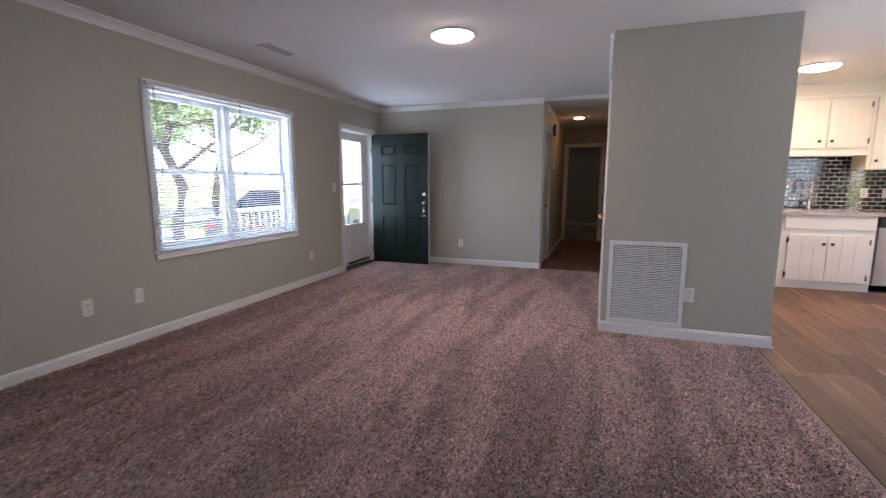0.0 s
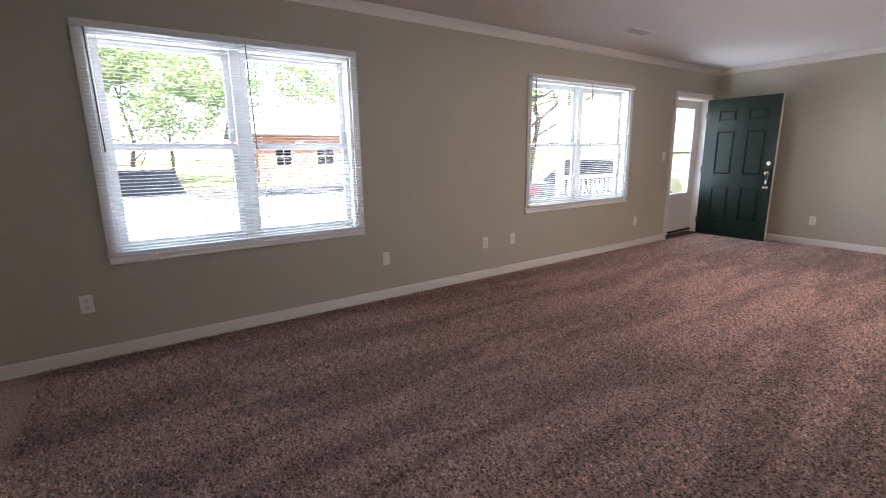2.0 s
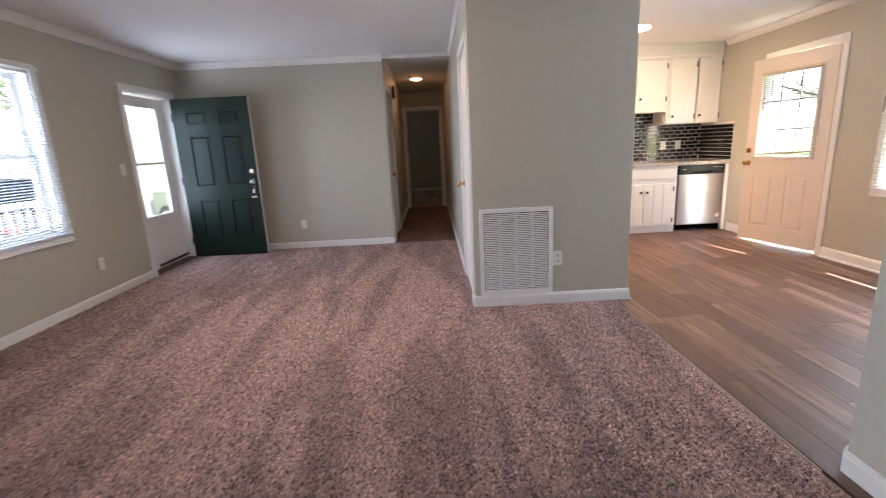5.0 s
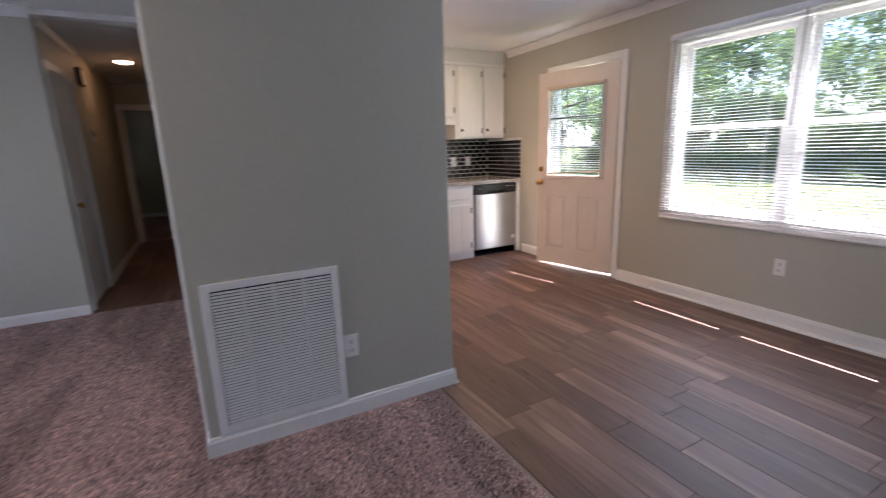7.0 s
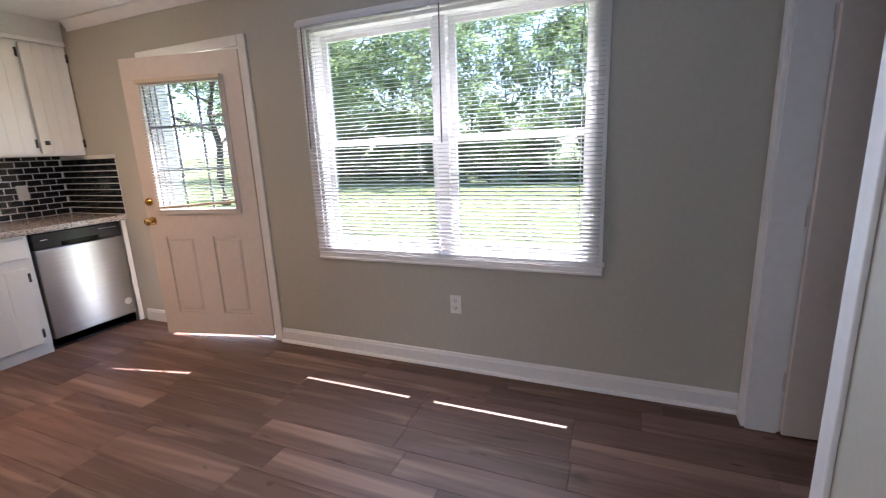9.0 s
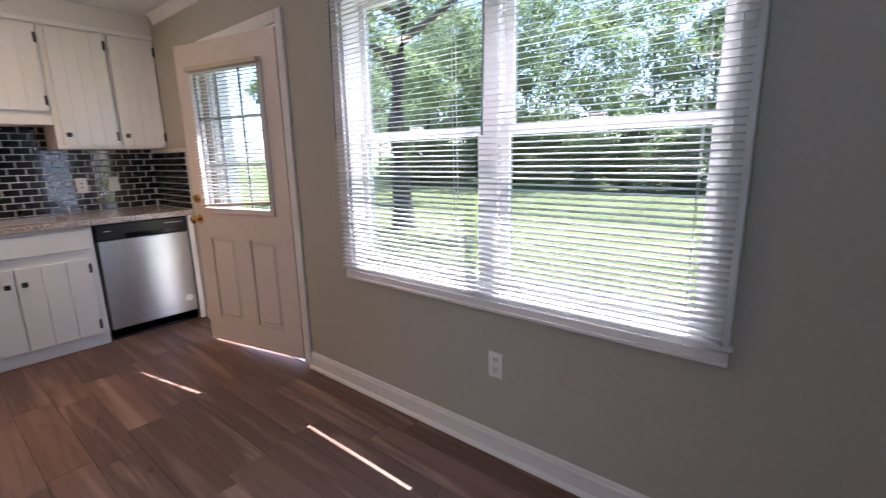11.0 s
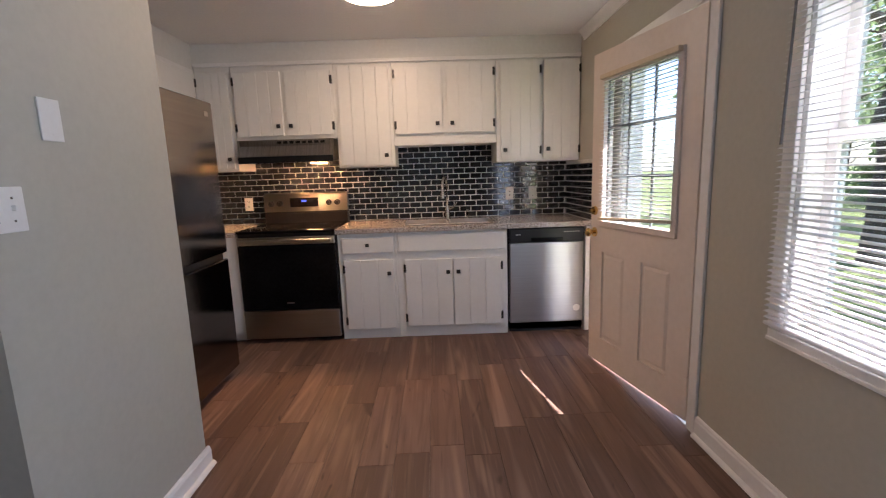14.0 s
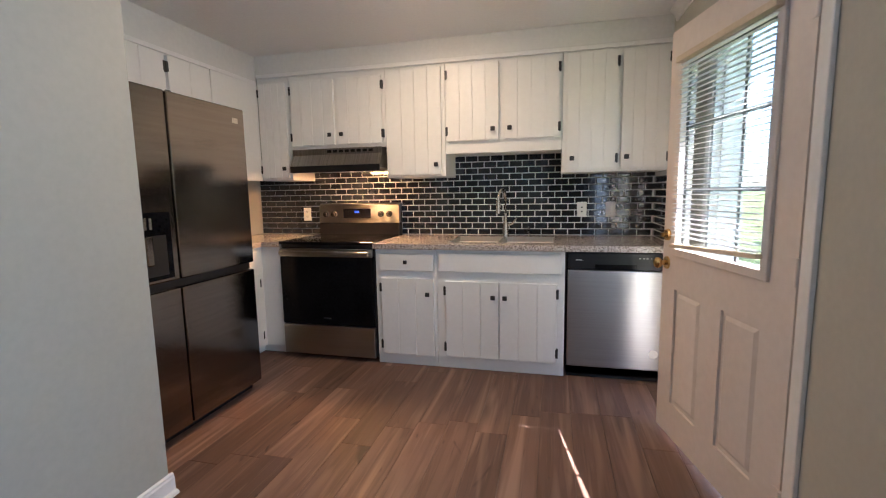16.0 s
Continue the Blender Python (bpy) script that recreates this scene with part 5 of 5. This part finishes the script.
# ---- backsplash ----
TW, TH, TG = 0.104, 0.0505, 0.006
bs = struct("backsplash", boxes((0.102, RX - 0.002, KY - 0.004, KY - 0.0005, 0.908, 1.60), (RX - 0.004, RX - 0.0005, 2.40, KY - 0.004, 0.908, 1.39)), GROUT, "dark glass brick tiles with pale grout", "backsplash")
tile = {}


def tile_mesh(w, flat):
    key = (round(w, 3), flat)
    if key not in tile:
        b = boxes((-w / 2, w / 2, -0.0035, 0.0035, -(TH - TG) / 2, (TH - TG) / 2)) if flat == "y" else boxes((-0.0035, 0.0035, -w / 2, w / 2, -(TH - TG) / 2, (TH - TG) / 2))
        for v in b.verts:
            if (v.co.y if flat == "y" else v.co.x) < 0:
                k = Vector((0.93, 1, 0.90)) if flat == "y" else Vector((1, 0.93, 0.90))
                v.co = Vector((v.co.x * k.x, v.co.y * k.y, v.co.z * k.z))
        tile[key] = mesh_of(b, TILE)
    return tile[key]


rest = bmesh.new()
count = 0
for flat, u0, u1 in (("y", 0.104, RX - 0.006), ("x", 2.402, KY - 0.006)):
    r, z = 0, 0.912
    while z < 1.598:
        k = -1
        while True:
            k += 1
            a = u0 - (0.5 * TW if r % 2 else 0) + k * TW
            b = min(a + TW - TG, u1)
            a = max(a, u0)
            if a > u1 - 0.01:
                break
            if b - a < 0.012:
                continue
            top = 1.39
            if flat == "y":
                top = 1.57 if 1.98 < b and a < 2.85 else (1.49 if 0.66 < b and a < 1.53 else 1.42)
            if z + TH - TG > top:
                continue
            um, zm = (a + b) / 2, z + (TH - TG) / 2
            at = (um, KY - 0.0065, zm) if flat == "y" else (RX - 0.0065, um, zm)
            near = flat == "x" or (um > 1.45 and zm < 1.56)
            if near and count < 300:
                piece("tile", tile_mesh(b - a, flat), bs, at)
                count += 1
            elif flat == "y":
                bx(rest, a, b, KY - 0.010, KY - 0.003, z, z + TH - TG)
            else:
                bx(rest, RX - 0.010, RX - 0.003, a, b, z, z + TH - TG)
        z += TH
        r += 1
tagged(part("tile_field", rest, TILE, bs), kind="stuff")

# ---- plank floor ----
rng = random.Random(4)
PW, PL = 0.165, 0.78
planks = {}
kx = [0.102 + PW * k for k in range(24)]
for x in kx:
    x1 = min(x + PW, RX)
    if x >= RX - 0.01:
        break
    y = -3.7 - rng.random() * PL
    while y < KY:
        y0, y1 = y, min(y + PL, KY)
        lo = max(x, 1.126) if y0 < 0.0 else x
        y += PL
        if y1 - max(y0, -3.7) < 0.03 or x1 - lo < 0.02:
            continue
        y0 = max(y0, -3.7)
        key = (round(x1 - lo, 3), round(y1 - y0, 3))
        if key not in planks:
            w, l = key
            b = boxes((-w / 2 + 0.0006, w / 2 - 0.0006, -l / 2 + 0.0006, l / 2 - 0.0006, -0.011, 0.0))
            bmesh.ops.bevel(b, geom=[e for e in b.edges if all(v.co.z > -0.001 for v in e.verts)], offset=0.0012, segments=1, affect="EDGES")
            planks[key] = mesh_of(b, PLANK)
        piece("plank", planks[key], floor_kitchen, ((lo + x1) / 2, (y0 + y1) / 2, 0.0))

hall_row = mesh_of(boxes((-0.0705, 0.0705, -0.4594, 0.4594, -0.011, 0.0)), PLANK)
for k in range(6):
    for j in range(4):
        piece("plank", hall_row, floor_hall, (HX + 0.0708 + 0.1417 * k, FY + 0.46 + 0.92 * j, 0.0))

# ---- carpet pile ----
PILE = carpet_mat()
PILE.name = "mauve_brown_pile"
tn = PILE.node_tree
gi = tn.nodes.new("ShaderNodeNewGeometry")
ram = tn.nodes.new("ShaderNodeMapRange")
ram.inputs["To Min"].default_value, ram.inputs["To Max"].default_value = 0.32, 1.65
tn.links.new(gi.outputs["Random Per Island"], ram.inputs["Value"])
mul = tn.nodes.new("ShaderNodeMix")
mul.data_type, mul.blend_type = "RGBA", "MULTIPLY"
mul.inputs["Factor"].default_value = 1.0
base = tn.nodes["Principled BSDF"].inputs["Base Color"]
tn.links.new(base.links[0].from_socket, mul.inputs["A"])
tn.links.new(ram.outputs[0], mul.inputs["B"])
tn.links.new(mul.outputs["Result"], base)
r = np.random.default_rng(11)
STEP = 0.0145
gx, gy = np.meshgrid(np.arange(FX + 0.02, 1.10, STEP), np.arange(-5.3, FY - 0.005, STEP), indexing="ij")
px, py = (g.ravel() + r.uniform(-0.5, 0.5, g.size) * STEP for g in (gx, gy))
keep = ~((px > -0.03) & (py > -0.03)) & (px < 1.10) & ((py < FY - 0.03) | (px > HX + 0.01))
px, py = px[keep], py[keep]
n = px.size
ang, rad, hh = r.uniform(0, math.tau, n), r.uniform(0.0065, 0.0105, n), r.uniform(0.005, 0.015, n)
lean = r.normal(0, 0.005, (n, 2))
vs = np.empty((n, 4, 3))
for k in range(3):
    vs[:, k] = np.stack([px + rad * np.cos(ang + k * math.tau / 3), py + rad * np.sin(ang + k * math.tau / 3), np.full(n, 0.0005)], 1)
vs[:, 3] = np.stack([px + lean[:, 0], py + lean[:, 1], hh], 1)
idx = (np.arange(n)[:, None, None] * 4 + np.array([(0, 1, 3), (1, 2, 3), (2, 0, 3)])[None]).reshape(-1, 3)
me = bpy.data.meshes.new("carpet_pile")
me.vertices.add(4 * n)
me.vertices.foreach_set("co", vs.ravel())
me.loops.add(9 * n)
me.loops.foreach_set("vertex_index", idx.ravel())
me.polygons.add(3 * n)
me.polygons.foreach_set("loop_start", np.arange(0, 9 * n, 3))
me.update(calc_edges=True)
me.materials.append(PILE)
tagged(new("carpet_pile", me), "short twisted mauve brown carpet tufts", "carpet", kind="stuff")
